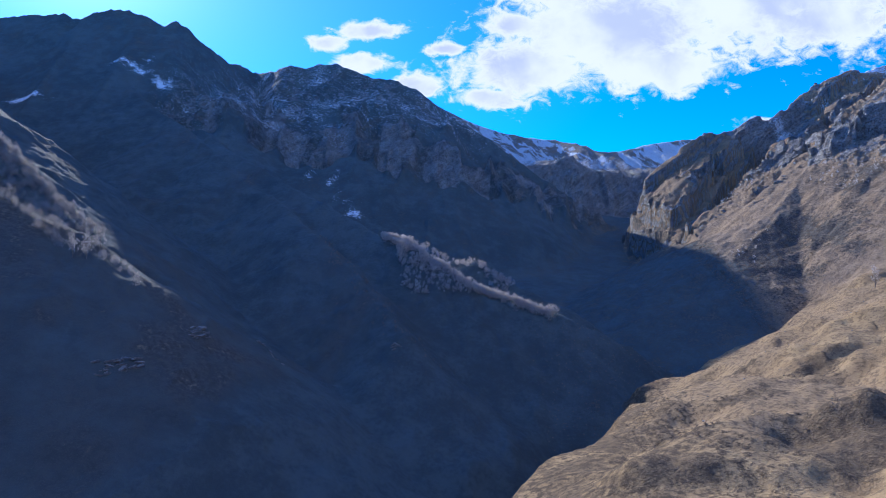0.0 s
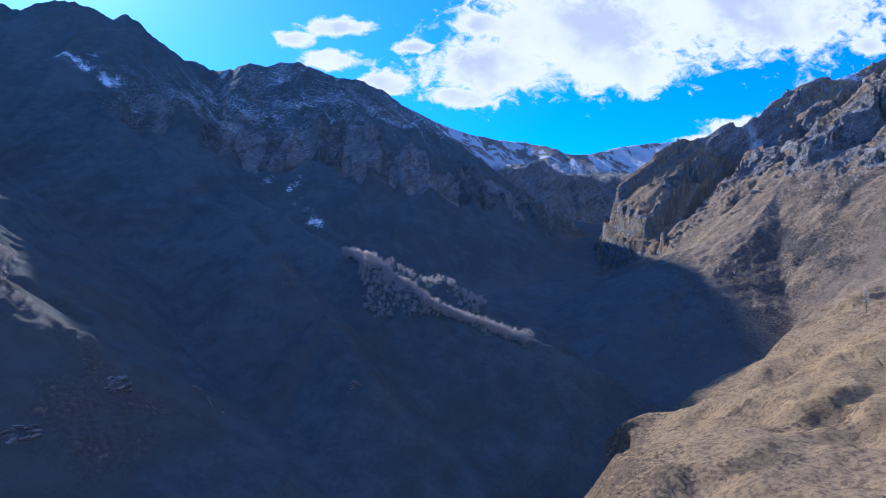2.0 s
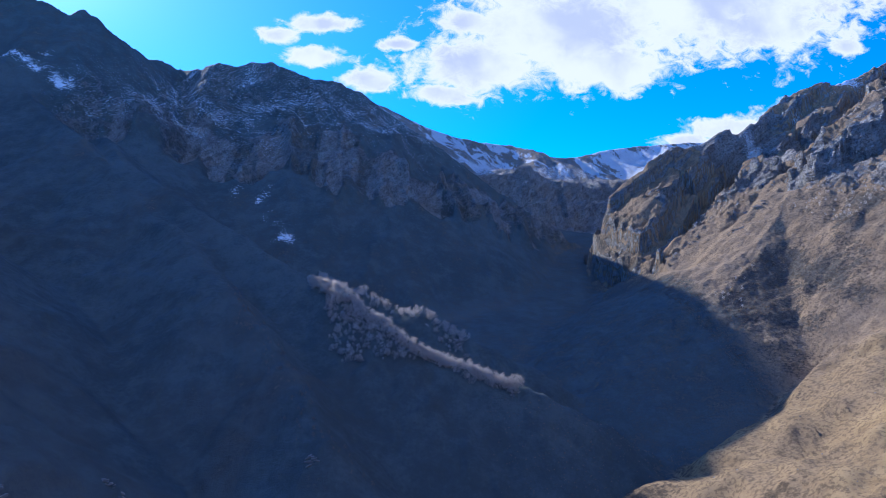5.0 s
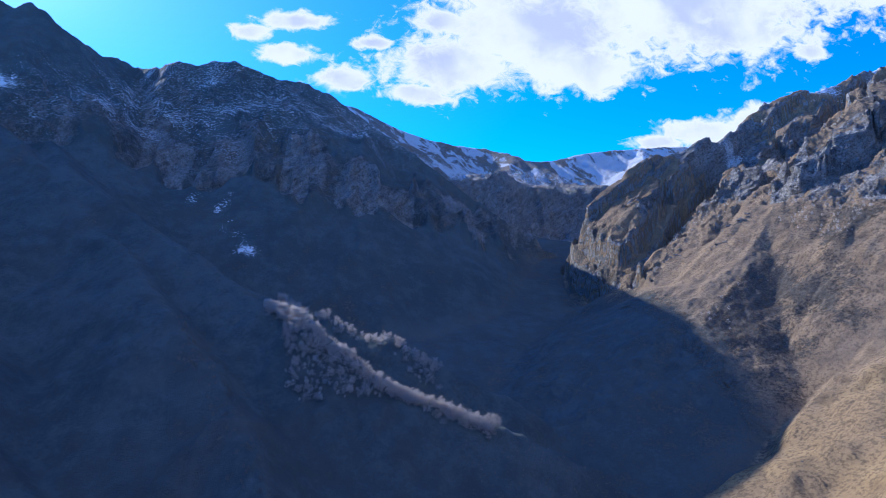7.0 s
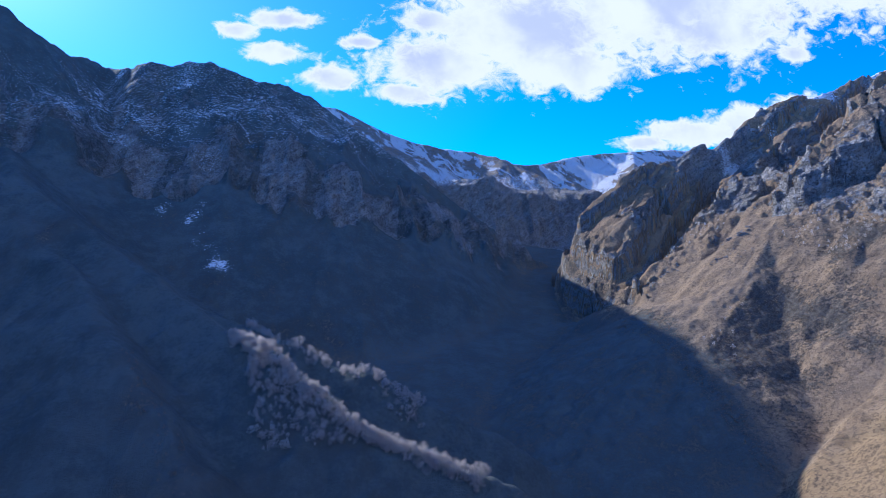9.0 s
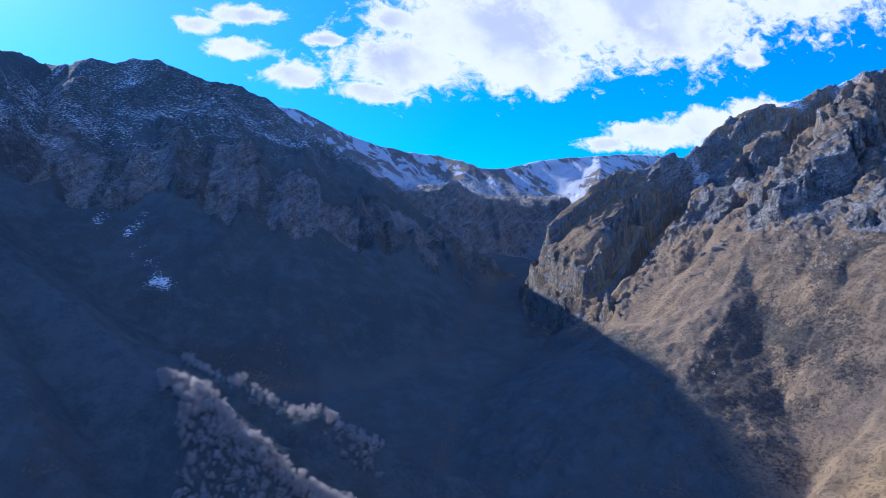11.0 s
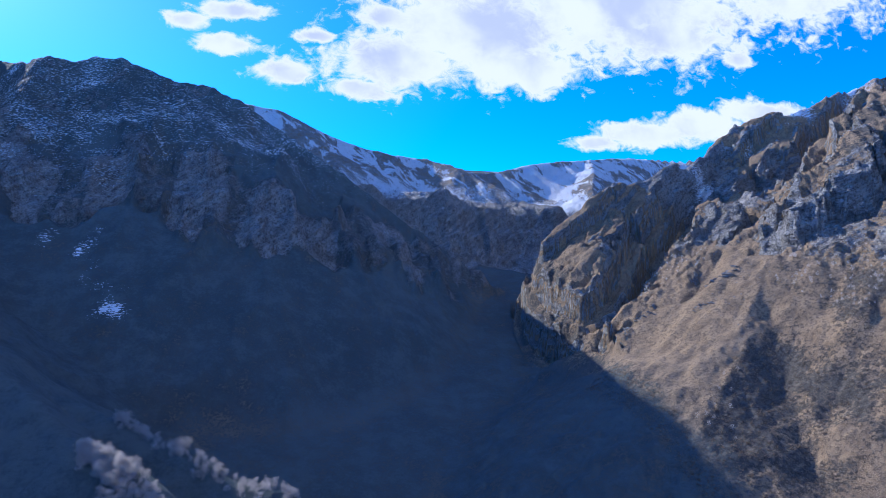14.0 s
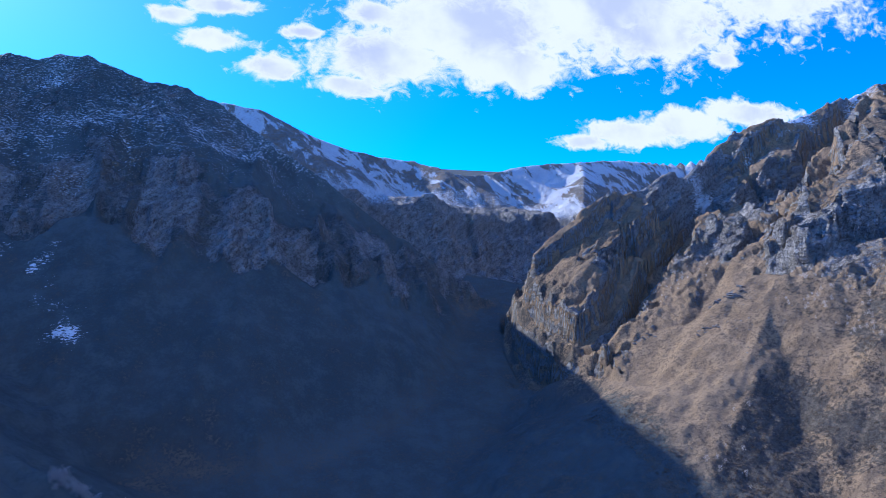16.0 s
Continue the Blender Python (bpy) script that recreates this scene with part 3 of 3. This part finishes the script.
    scrub = np.maximum(scrub, np.clip(side, 0, 1) * (0.66 + 0.6 * patch - 0.42 * smooth(305, 375, x)))
    heather = sum(spot(x, y, cx, cy, rx, ry) for cx, cy, rx, ry in ((164, 269, 26, 16), (113, 227, 14, 9), (94, 163, 26, 16), (103, 149, 34, 18), (80, 225, 9, 5), (132, 330, 9, 5), (155, 310, 14, 7), (110, 153, 26, 14)))
    scrub = np.maximum(scrub, hill * smooth(0.0, 0.8, 0.55 * patch - 0.3 + 0.95 * np.minimum(heather, 1.0)) * 0.85)
    scrub = np.maximum(scrub, (hill + right * (1 - rock)) * smooth(402, 438, y + 0.6 * (x - 230)) * smooth(278, 250, x - 0.12 * (y - 560)) * 0.62)
    scrub = np.maximum(scrub, np.maximum(lead("floor", 10.0), smooth(95, 60, gap(x, y, STREAM)) * (1 - rock) * smooth(300, 240, x)) * 0.62)
    straw = np.clip(hill, 0, 1) * smooth(470, 400, y)
    dry = r["hill"] - np.delete(stack, 1, 0).max(0)
    # the same shade colour carried over the valley floor and right slope's foot
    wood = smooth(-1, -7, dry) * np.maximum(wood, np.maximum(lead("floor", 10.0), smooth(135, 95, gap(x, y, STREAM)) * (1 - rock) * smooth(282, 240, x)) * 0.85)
    return h, owner, np.clip(rock, 0, 1), np.clip(snow, 0, 1), np.clip(scrub, 0, 1), straw, wood


def height(x, y):
    return float(land(np.array([float(x)]), np.array([float(y)]))[0][0])


# ---- the land: one sheet on a fan of rays, finest where the camera looks ----
CENTRE = (20.0, -120.0)
turns = np.radians(np.concatenate([np.arange(-44.0, 8.0, 0.10), np.arange(8.0, 39.0, 0.062), np.arange(39.0, 48.0, 0.1), np.arange(48.0, 316.0, 2.0)]))
ROWS = 840
coarse_a, coarse_r = np.radians(np.arange(-44.0, 48.1, 0.5)), np.concatenate([np.arange(3.0, 2100.0, 3.0), np.geomspace(2104, 4600, 40)])
CA, CR = np.meshgrid(coarse_a, coarse_r)
coarse_z = land(CENTRE[0] + CR * np.sin(CA), CENTRE[1] + CR * np.cos(CA))[0]
run = np.gradient(coarse_r)[:, None]
dense = 0.07 / (CR + 60)
for over, eye in ((60.0, 0.0), (360.0, 120.0)):
    lift = np.where(CR > over, (coarse_z - eye) / np.maximum(CR - over, 40.0), -9.0)
    lift = np.clip(lift, -0.5, 0.6)
    seen = lift > np.maximum.accumulate(lift, 0) - 0.02
    dense = np.maximum(dense, np.where(seen & (CR > over), np.abs(np.gradient(lift, axis=0)) / run, 0))
for k in range(4):
    for axis, n in ((0, 3), (1, 4)):
        dense = sum(np.roll(dense, i, axis) for i in range(-n, n + 1)) / (2 * n + 1)
filled = np.cumsum(np.maximum(dense, 0.05 / (CR + 60)) * run, 0)
filled = (filled - filled[0]) / (filled[-1] - filled[0])
share = np.linspace(0, 1, ROWS)
rays = np.stack([np.interp(share, filled[:, k], coarse_r) for k in range(len(coarse_a))], 1)
fine = np.clip((np.degrees(turns) + 44.0) / 0.5, 0, len(coarse_a) - 1.001)
fine = np.where(np.degrees(turns) > 48.0, (len(coarse_a) - 1.001) * np.clip((316.0 - np.degrees(turns)) / 268.0, 0, 1), fine)
whole = fine.astype(int)
R = rays[:, whole] * (1 - (fine - whole)) + rays[:, whole + 1] * (fine - whole)
A = np.broadcast_to(turns, R.shape)
GX, GY = CENTRE[0] + R * np.sin(A), CENTRE[1] + R * np.cos(A)
GZ, OWNER, ROCK, SNOW, SCRUB, STRAW, SHADE_TINT = land(GX, GY)
rows, cols = GX.shape
ids = np.arange(rows * cols).reshape(rows, cols)
after = np.roll(ids, -1, 1)
quads = np.stack([ids[:-1], ids[1:], after[1:], after[:-1]], -1).reshape(-1, 4)[:, ::-1]
points = np.stack([GX, GY, GZ], -1).reshape(-1, 3)
# crags lean and bite in a little sideways
lean = (ROCK * smooth(10, 45, np.minimum(gap(GX, GY, HORN + FRONT[1:] + FRONT_EAST[1:]), gap(GX, GY, CRAG)))).reshape(-1)
flatx, flaty, flatz = points[:, 0].copy(), points[:, 1].copy(), points[:, 2].copy()
points[:, 0] += lean * 2.2 * fbm(flaty + flatz * 0.8, flatz, 11, 3, 51)
points[:, 1] += lean * 2.2 * fbm(flatx + flatz * 0.8, flatz, 11, 3, 52)
e1, e2 = points[quads[:, 2]] - points[quads[:, 0]], points[quads[:, 3]] - points[quads[:, 1]]
face_way = np.cross(e1, e2)
normals = np.zeros_like(points)
for k in range(4):
    for axis in range(3):
        normals[:, axis] += np.bincount(quads[:, k], face_way[:, axis], len(points))
normals /= np.linalg.norm(normals, axis=1)[:, None] + 1e-9


def sheet(name, faces):
    """One stretch of the land as a mesh that meets its neighbours without a seam."""
    used, where = np.unique(faces, return_inverse=True)
    where = where.reshape(-1, 4)
    me = bpy.data.meshes.new(name)
    me.vertices.add(len(used))
    me.vertices.foreach_set("co", points[used].astype(np.float32).ravel())
    me.loops.add(where.size)
    me.loops.foreach_set("vertex_index", where.astype(np.int32).ravel())
    me.polygons.add(len(where))
    me.polygons.foreach_set("loop_start", np.arange(0, where.size, 4, dtype=np.int32))
    me.polygons.foreach_set("loop_total", np.full(len(where), 4, dtype=np.int32))
    me.update(calc_edges=True)
    me.polygons.foreach_set("use_smooth", np.ones(len(where), dtype=bool))
    for key, values in (("rock", ROCK), ("snow", SNOW), ("scrub", SCRUB), ("straw", STRAW), ("wood", SHADE_TINT)):
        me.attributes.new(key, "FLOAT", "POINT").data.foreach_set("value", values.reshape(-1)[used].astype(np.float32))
    me.normals_split_custom_set_from_vertices(normals[used].tolist())
    me.materials.append(MOUNTAIN)
    return new(name, me)


belongs = OWNER.reshape(-1)[quads[:, 0]]
tagged(sheet("ground", quads[belongs <= 1]), "dry straw-coloured meadow shelf and shaded stream valley floor", "ground", kind="structure")
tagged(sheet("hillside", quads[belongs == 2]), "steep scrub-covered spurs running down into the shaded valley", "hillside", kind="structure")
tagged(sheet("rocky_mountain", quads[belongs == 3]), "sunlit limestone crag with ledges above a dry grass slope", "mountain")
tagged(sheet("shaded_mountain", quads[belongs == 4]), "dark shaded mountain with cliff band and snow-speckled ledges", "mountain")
tagged(sheet("snowy_mountain", quads[belongs == 5]), "distant snow-covered mountain range above a shaded rock wall", "mountain")


# ---- trees, bushes and stones ----
def tube(verts, faces, line, sides):
    """A tapering limb along points (place, radius)."""
    first = len(verts)
    for k, (p, rad) in enumerate(line):
        q = line[min(k + 1, len(line) - 1)][0] - line[max(k - 1, 0)][0]
        u = q.cross(Vector((0.3, 1, 0.2))).normalized()
        v = q.cross(u).normalized()
        for i in range(sides):
            a = 2 * math.pi * i / sides
            verts.append(p + (u * math.cos(a) + v * math.sin(a)) * rad)
    for k in range(len(line) - 1):
        for i in range(sides):
            a, b2 = first + k * sides + i, first + k * sides + (i + 1) % sides
            faces.append((a, b2, b2 + sides, a + sides))


def build_mesh(name, verts, faces, material):
    me = bpy.data.meshes.new(name)
    me.from_pydata([tuple(v) for v in verts], [], faces)
    me.materials.append(material)
    return me


def wood_and_twigs(rng, tall, wide, tufts):
    """A bare-branched tree: trunk and limbs, and twig ends in uneven lobes with gaps between."""
    wood_v, wood_f, twig_v, twig_f, lobes = [], [], [], [], []
    bend = Vector((rng.uniform(-0.3, 0.3), rng.uniform(-0.3, 0.3), 0))
    top = Vector((0, 0, tall * 0.8)) + bend
    tube(wood_v, wood_f, [(Vector((0, 0, -0.5)), tall * 0.024), (Vector((0, 0, tall * 0.3)) + bend * 0.4, tall * 0.018), (top, tall * 0.006)], 6)
    for k in range(7):
        start = Vector((0, 0, tall * (0.16 + 0.09 * k))) + bend * (0.16 + 0.09 * k)
        a = k * 2.4 + rng.uniform(-0.5, 0.5)
        out = wide * rng.uniform(0.65, 1.0) * (1.0 - 0.07 * k)
        end = start + Vector((math.cos(a) * out, math.sin(a) * out, tall * rng.uniform(0.2, 0.36)))
        tube(wood_v, wood_f, [(start, tall * 0.010), ((start + end) / 2 + Vector((0, 0, -0.1)), tall * 0.007), (end, tall * 0.003)], 4)
        lobes.append((end, rng.uniform(0.34, 0.55) * wide))
        lobes.append(((start + end) / 2 + Vector((0, 0, tall * 0.05)), 0.42 * wide))
    lobes.append((top + Vector((0, 0, 0.1 * tall)), 0.42 * wide))
    for k in range(tufts):
        centre, size = lobes[k % len(lobes)]
        d = Vector((rng.gauss(0, 1), rng.gauss(0, 1), rng.gauss(0, 0.9))).normalized()
        p = centre + d * size * rng.uniform(0.55, 1.08)
        along = (d + Vector((0, 0, 0.5)) + Vector((rng.gauss(0, 0.4), rng.gauss(0, 0.4), rng.gauss(0, 0.3)))).normalized() * rng.uniform(0.30, 0.55) * wide * 0.29
        side = along.cross(Vector((rng.gauss(0, 1), rng.gauss(0, 1), rng.gauss(0, 1)))).normalized() * along.length * rng.uniform(0.32, 0.55)
        n = len(twig_v)
        twig_v += [p - along * 0.6, p + side, p + along, p - side * 0.8]
        twig_f += [(n, n + 1, n + 2), (n, n + 2, n + 3)]
    return (wood_v, wood_f), (twig_v, twig_f)


def plant(name, wood, twigs, label, category, group, cover):
    """A tree or bush of an Empty with a trunk and a crown."""
    root = new(name)
    for part_name, me in (("trunk", build_mesh("trunk", *wood, BARK)), ("crown", build_mesh("crown", *twigs, cover))):
        ob = new(part_name, me)
        ob.parent = root
    return tagged(root, label, category, group)


rng = random.Random(7)
SHAPES = [wood_and_twigs(rng, tall, wide, 460) for tall, wide in ((6.6, 2.2), (5.6, 2.3), (7.4, 2.3), (4.8, 2.0), (6.0, 2.6))]
THICK_SHAPES = [wood_and_twigs(rng, tall, wide, 270) for tall, wide in ((6.2, 2.3), (5.4, 2.4), (6.8, 2.3))]
LOW_SHAPES = [wood_and_twigs(rng, tall, wide, 190) for tall, wide in ((5.0, 2.1), (4.2, 1.9), (5.8, 2.2))]


def along_line(line, s):
    """The place a share s of the way along a plan line, and the way across it."""
    runs = [math.dist(a[:2], c[:2]) for a, c in zip(line, line[1:])]
    left = s * sum(runs)
    for (ax, ay, *_), (bx, by, *_), run in zip(line, line[1:], runs):
        if left <= run:
            f = left / run
            return ax + (bx - ax) * f, ay + (by - ay) * f, (by - ay) / run, -(bx - ax) / run
        left -= run
    return bx, by, 0.0, -1.0


def grove(line, count, near, far_side, taper=1.0):
    """Plan places scattered along a crest, spread to the camera's side of it more than to the other."""
    places = []
    for k in range(count):
        s = rng.random() ** 1.25
        x, y, nx, ny = along_line(line, s)
        off = rng.uniform(-far_side, near * min(0.05 + max(s - 0.06, 0) / 0.34, max((0.66 - s) / 0.25, 0.16) if taper > 1 else max(1 - taper * s, 0.16))) if rng.random() < 0.75 else rng.uniform(-far_side, near * 0.2)
        places.append((x + nx * off + rng.gauss(0, 1), y + ny * off + rng.gauss(0, 1)))
    return places


def heights(places):
    xs, ys = np.array([p[0] for p in places]), np.array([p[1] for p in places])
    return [(float(x), float(y), float(z)) for x, y, z in zip(xs, ys, land(xs, ys)[0])]


def spread(originals, places, least=0.75, most=1.2):
    for k, (x, y, z) in enumerate(places):
        size = rng.uniform(least, most)
        m = Matrix.Translation((x, y, z - 0.1)) @ Matrix.Rotation(rng.uniform(0, 6.28), 4, "Z") @ Matrix.Diagonal((size, size, size * rng.uniform(0.85, 1.15), 1))
        ob = originals[k % len(originals)]
        if k < len(originals):
            ob.matrix_basis = m
        else:
            copy_thing(ob, m)


def thicket(name, places, shapes, material, label, category, least=0.7, most=1.2):
    """Uncountable growth as one object."""
    blocks_v, blocks_f, at = [], [], 0
    for k, (x, y, z) in enumerate(places):
        (wv, wf), (tv, tf) = shapes[k % len(shapes)]
        size, a = rng.uniform(least, most), rng.uniform(0, 6.28)
        c, s = math.cos(a) * size, math.sin(a) * size
        v = np.array([tuple(p) for p in tv])
        blocks_v.append(np.stack([v[:, 0] * c - v[:, 1] * s + x, v[:, 0] * s + v[:, 1] * c + y, v[:, 2] * size + z - 0.1], 1))
        blocks_f.append(np.array(tf) + at)
        at += len(v)
    me = bpy.data.meshes.new(name)
    me.from_pydata(np.concatenate(blocks_v).tolist(), [], np.concatenate(blocks_f).tolist())
    me.materials.append(material)
    return tagged(new(name, me), label, category, kind="stuff")


CREST = [(-50, 516)] + [p for p in SPUR_BACK if -50 < p[0] < 90]
TWIN = [(-50, 557)] + SPUR_TWIN[1:5]
ridge_places = heights(grove(CREST, 980, 37, 2, 1.45) + grove(TWIN, 150, 8, 2, 0.2) + grove(TWIN[3:], 60, 20, 2, 0.2) + grove(CREST, 50, 8, 2, 0.2))
trees = [plant("birch_tree", wood, twigs, "bare pale-twigged birch tree catching sun on the ridge", "tree", "trees on the ridge", FROSTED) for wood, twigs in SHAPES]
ridge_places.sort(key=lambda p: p[1])
spread(trees, ridge_places[::4][:280], 0.5, 1.1)
thicket("birch_thicket", [p for k, p in enumerate(ridge_places) if k % 4 or k >= 1120], THICK_SHAPES, FROSTED, "dense bare pale-twigged thicket along the sunlit ridge crest", "thicket", 0.42, 1.0)

near_places = heights(grove(RIB_LOW[2:5], 460, 22, 5, 0.0) + grove(SPUR_NEAR[3:6], 60, 16, -3, 0.2))
bushes = [plant("hazel_bush", wood, twigs, "bare grey-twigged hazel bush on the steep spur", "bush", "bushes on the near spur", GREY) for wood, twigs in LOW_SHAPES]
spread(bushes, near_places[::5], 0.7, 1.25)
thicket("hazel_thicket", [p for k, p in enumerate(near_places) if k % 5], LOW_SHAPES, GREY, "dense bare grey thicket on the steep near spur", "thicket", 0.6, 1.1)

slope_places = heights([(271, 550), (268, 544), (274, 547), (266, 552), (281, 556), (290, 563), (300, 572), (287, 549), (279, 538), (296, 560), (309, 571), (276, 531)])
pale = [plant("willow_bush", *LOW_SHAPES[1], "small round pale bush on the scrubby slope", "bush", "bushes on the slope", FROSTED)]
spread(pale, slope_places, 0.7, 1.05)
crag_places = heights([(rng.uniform(378, 430), rng.uniform(545, 625)) for k in range(110)] + [(rng.uniform(325, 400), 745 - 0.25 * rng.uniform(0, 75) + rng.gauss(0, 9)) for k in range(60)])
thicket("crag_thicket", crag_places, LOW_SHAPES, FROSTED, "bare grey bushes in the rocky gully below the crag", "thicket", 0.35, 0.75)
gully_places = heights([(258 + 5 * k + rng.gauss(0, 2), 436 + 1.5 * k + rng.gauss(0, 4)) for k in range(16)])
thicket("gully_thicket", gully_places, LOW_SHAPES, DULL, "dark brown bare thicket in the side gully", "thicket", 0.5, 0.9)
poplar = plant("poplar_tree", *wood_and_twigs(rng, 13.0, 2.6, 420), "tall bare poplar standing alone on the meadow slope", "tree", "", FROSTED)
spread([poplar], heights([(287, 398)]), 1.0, 1.01)


def tuft_shape(count):
    verts, faces = [], []
    for k in range(count):
        a, d = rng.uniform(0, 6.28), rng.uniform(0.1, 0.6)
        p = Vector((math.cos(a) * d, math.sin(a) * d, rng.uniform(0.0, 0.35)))
        up = Vector((math.cos(a) * 0.5, math.sin(a) * 0.5, rng.uniform(0.5, 1.0))) * rng.uniform(0.5, 0.9)
        side = Vector((-math.sin(a), math.cos(a), 0.2)) * rng.uniform(0.16, 0.32)
        n = len(verts)
        verts += [p - side, p + side, p + up]
        faces.append((n, n + 1, n + 2))
    return ([], []), (verts, faces)


def scatter(count, x0, x1, y0, y1, least):
    """Places in a stretch of the plan where scrub grows."""
    xs = np.array([rng.uniform(x0, x1) for k in range(count)])
    ys = np.array([rng.uniform(y0, y1) for k in range(count)])
    z, own, rock, snow, scrub, straw, wood = land(xs, ys)
    dice = np.array([rng.random() for k in range(count)])
    keep = (rock < 0.4) & (scrub > least + 0.35 * (dice - 0.5))
    return [(float(a), float(c), float(e)) for a, c, e in zip(xs[keep], ys[keep], z[keep])]


TUFTS = [tuft_shape(14) for k in range(4)]
thicket("slope_scrub", scatter(15000, 240, 440, 430, 650, 0.38), TUFTS, DULL, "low brown heather and juniper scrub over the slope", "scrub", 0.35, 1.0)
thicket("meadow_scrub", scatter(5000, 60, 300, 150, 430, 0.4), TUFTS, DULL, "low brown scrub patches on the dry meadow", "scrub", 0.35, 0.8)
thicket("spur_thicket", heights(grove(RIB[3:7], 90, 12, 5, 0.2)), LOW_SHAPES, DULL, "low brown bushes along the shaded rib", "thicket", 0.3, 0.6)


def stone_mesh(name):
    bm = bmesh.new()
    bmesh.ops.create_cube(bm, size=1.0)
    bmesh.ops.subdivide_edges(bm, edges=bm.edges[:], cuts=2, use_grid_fill=True)
    for v in bm.verts:
        v.co = v.co.normalized() * 0.12 + v.co * 0.82
        v.co += Vector((rng.gauss(0, 0.09), rng.gauss(0, 0.09), rng.gauss(0, 0.09)))
    me = bpy.data.meshes.new(name)
    bm.to_mesh(me)
    bm.free()
    me.materials.append(STONE)
    return me


STONES = [stone_mesh("stone") for k in range(5)]


def outcrop(label, x, y, length, way, count, size):
    """A broken row of bedded stone showing through the turf."""
    root = new("rock_outcrop")
    root.location = (x, y, height(x, y))
    for k in range(count * 3):
        s, bed = rng.uniform(-0.5, 0.5), (k % 3 - 1) * size * 1.4
        px = x + math.cos(way) * s * length - math.sin(way) * bed + rng.gauss(0, 0.5)
        py = y + math.sin(way) * s * length + math.cos(way) * bed + rng.gauss(0, 0.5)
        ob = new("stone", STONES[k % 5])
        ob.parent = root
        big = size * rng.uniform(0.25, 0.85)
        ob.matrix_basis = Matrix.Translation((px - x, py - y, height(px, py) - root.location.z + big * 0.05)) @ pose(0, 0, 0, rng.uniform(-22, 22), rng.uniform(-22, 22), math.degrees(way) + rng.uniform(-40, 40)) @ Matrix.Diagonal((big * 2.4, big, big * 0.6, 1))
    return tagged(root, label, "rock outcrop", "outcrops on the slopes")


outcrop("broken row of pale bedded rock on the shaded spur", -124, 230, 17, 0.8, 12, 1.6)
outcrop("pale rock patch at the nose of the shaded spur", -111, 272, 8, 0.9, 9, 1.7)
outcrop("low ledge of pale rock on the shaded hillside", -90, 310, 14, -0.3, 8, 1.2)
outcrop("small pale rocks on the shaded rib", -27, 349, 6, 0.5, 5, 1.2)
outcrop("grey boulders above the dry grass slope", 366, 660, 22, 2.4, 10, 3.0)
outcrop("grey rock ribs breaking the grass slope", 340, 648, 14, 2.5, 6, 1.6)
outcrop("grey boulders on the edge of the grass spur", 318, 694, 16, 2.5, 7, 1.8)


def pebbles(name, places, label, least, most):
    """Loose stones too many to count."""
    cube = np.array([(i, j, k) for i in (-0.5, 0.5) for j in (-0.5, 0.5) for k in (-0.4, 0.4)])
    sides = np.array([(0, 1, 3, 2), (4, 6, 7, 5), (0, 4, 5, 1), (2, 3, 7, 6), (0, 2, 6, 4), (1, 5, 7, 3)])
    verts, faces = [], []
    for k, (x, y, z) in enumerate(places):
        a, size = rng.uniform(0, 6.28), rng.uniform(least, most)
        c = cube * (1 + np.array([[rng.uniform(-0.25, 0.25) for q in range(3)] for v in range(8)])) * size
        verts.append(np.stack([c[:, 0] * math.cos(a) - c[:, 1] * math.sin(a) + x, c[:, 0] * math.sin(a) + c[:, 1] * math.cos(a) + y, c[:, 2] + z + size * 0.1], 1))
        faces.append(sides + 8 * k)
    me = bpy.data.meshes.new(name)
    me.from_pydata(np.concatenate(verts).tolist(), [], np.concatenate(faces).tolist())
    me.materials.append(STONE)
    return tagged(new(name, me), label, "stones", kind="stuff")


ledge_places = [(330 + 60 * rng.random(), 600 + 60 * rng.random()) for k in range(60)] + [(80 + 200 * rng.random(), 170 + 230 * rng.random()) for k in range(70)]
pebbles("slope_stones", heights(ledge_places), "small grey stones scattered over the dry grass slopes", 0.3, 0.9)
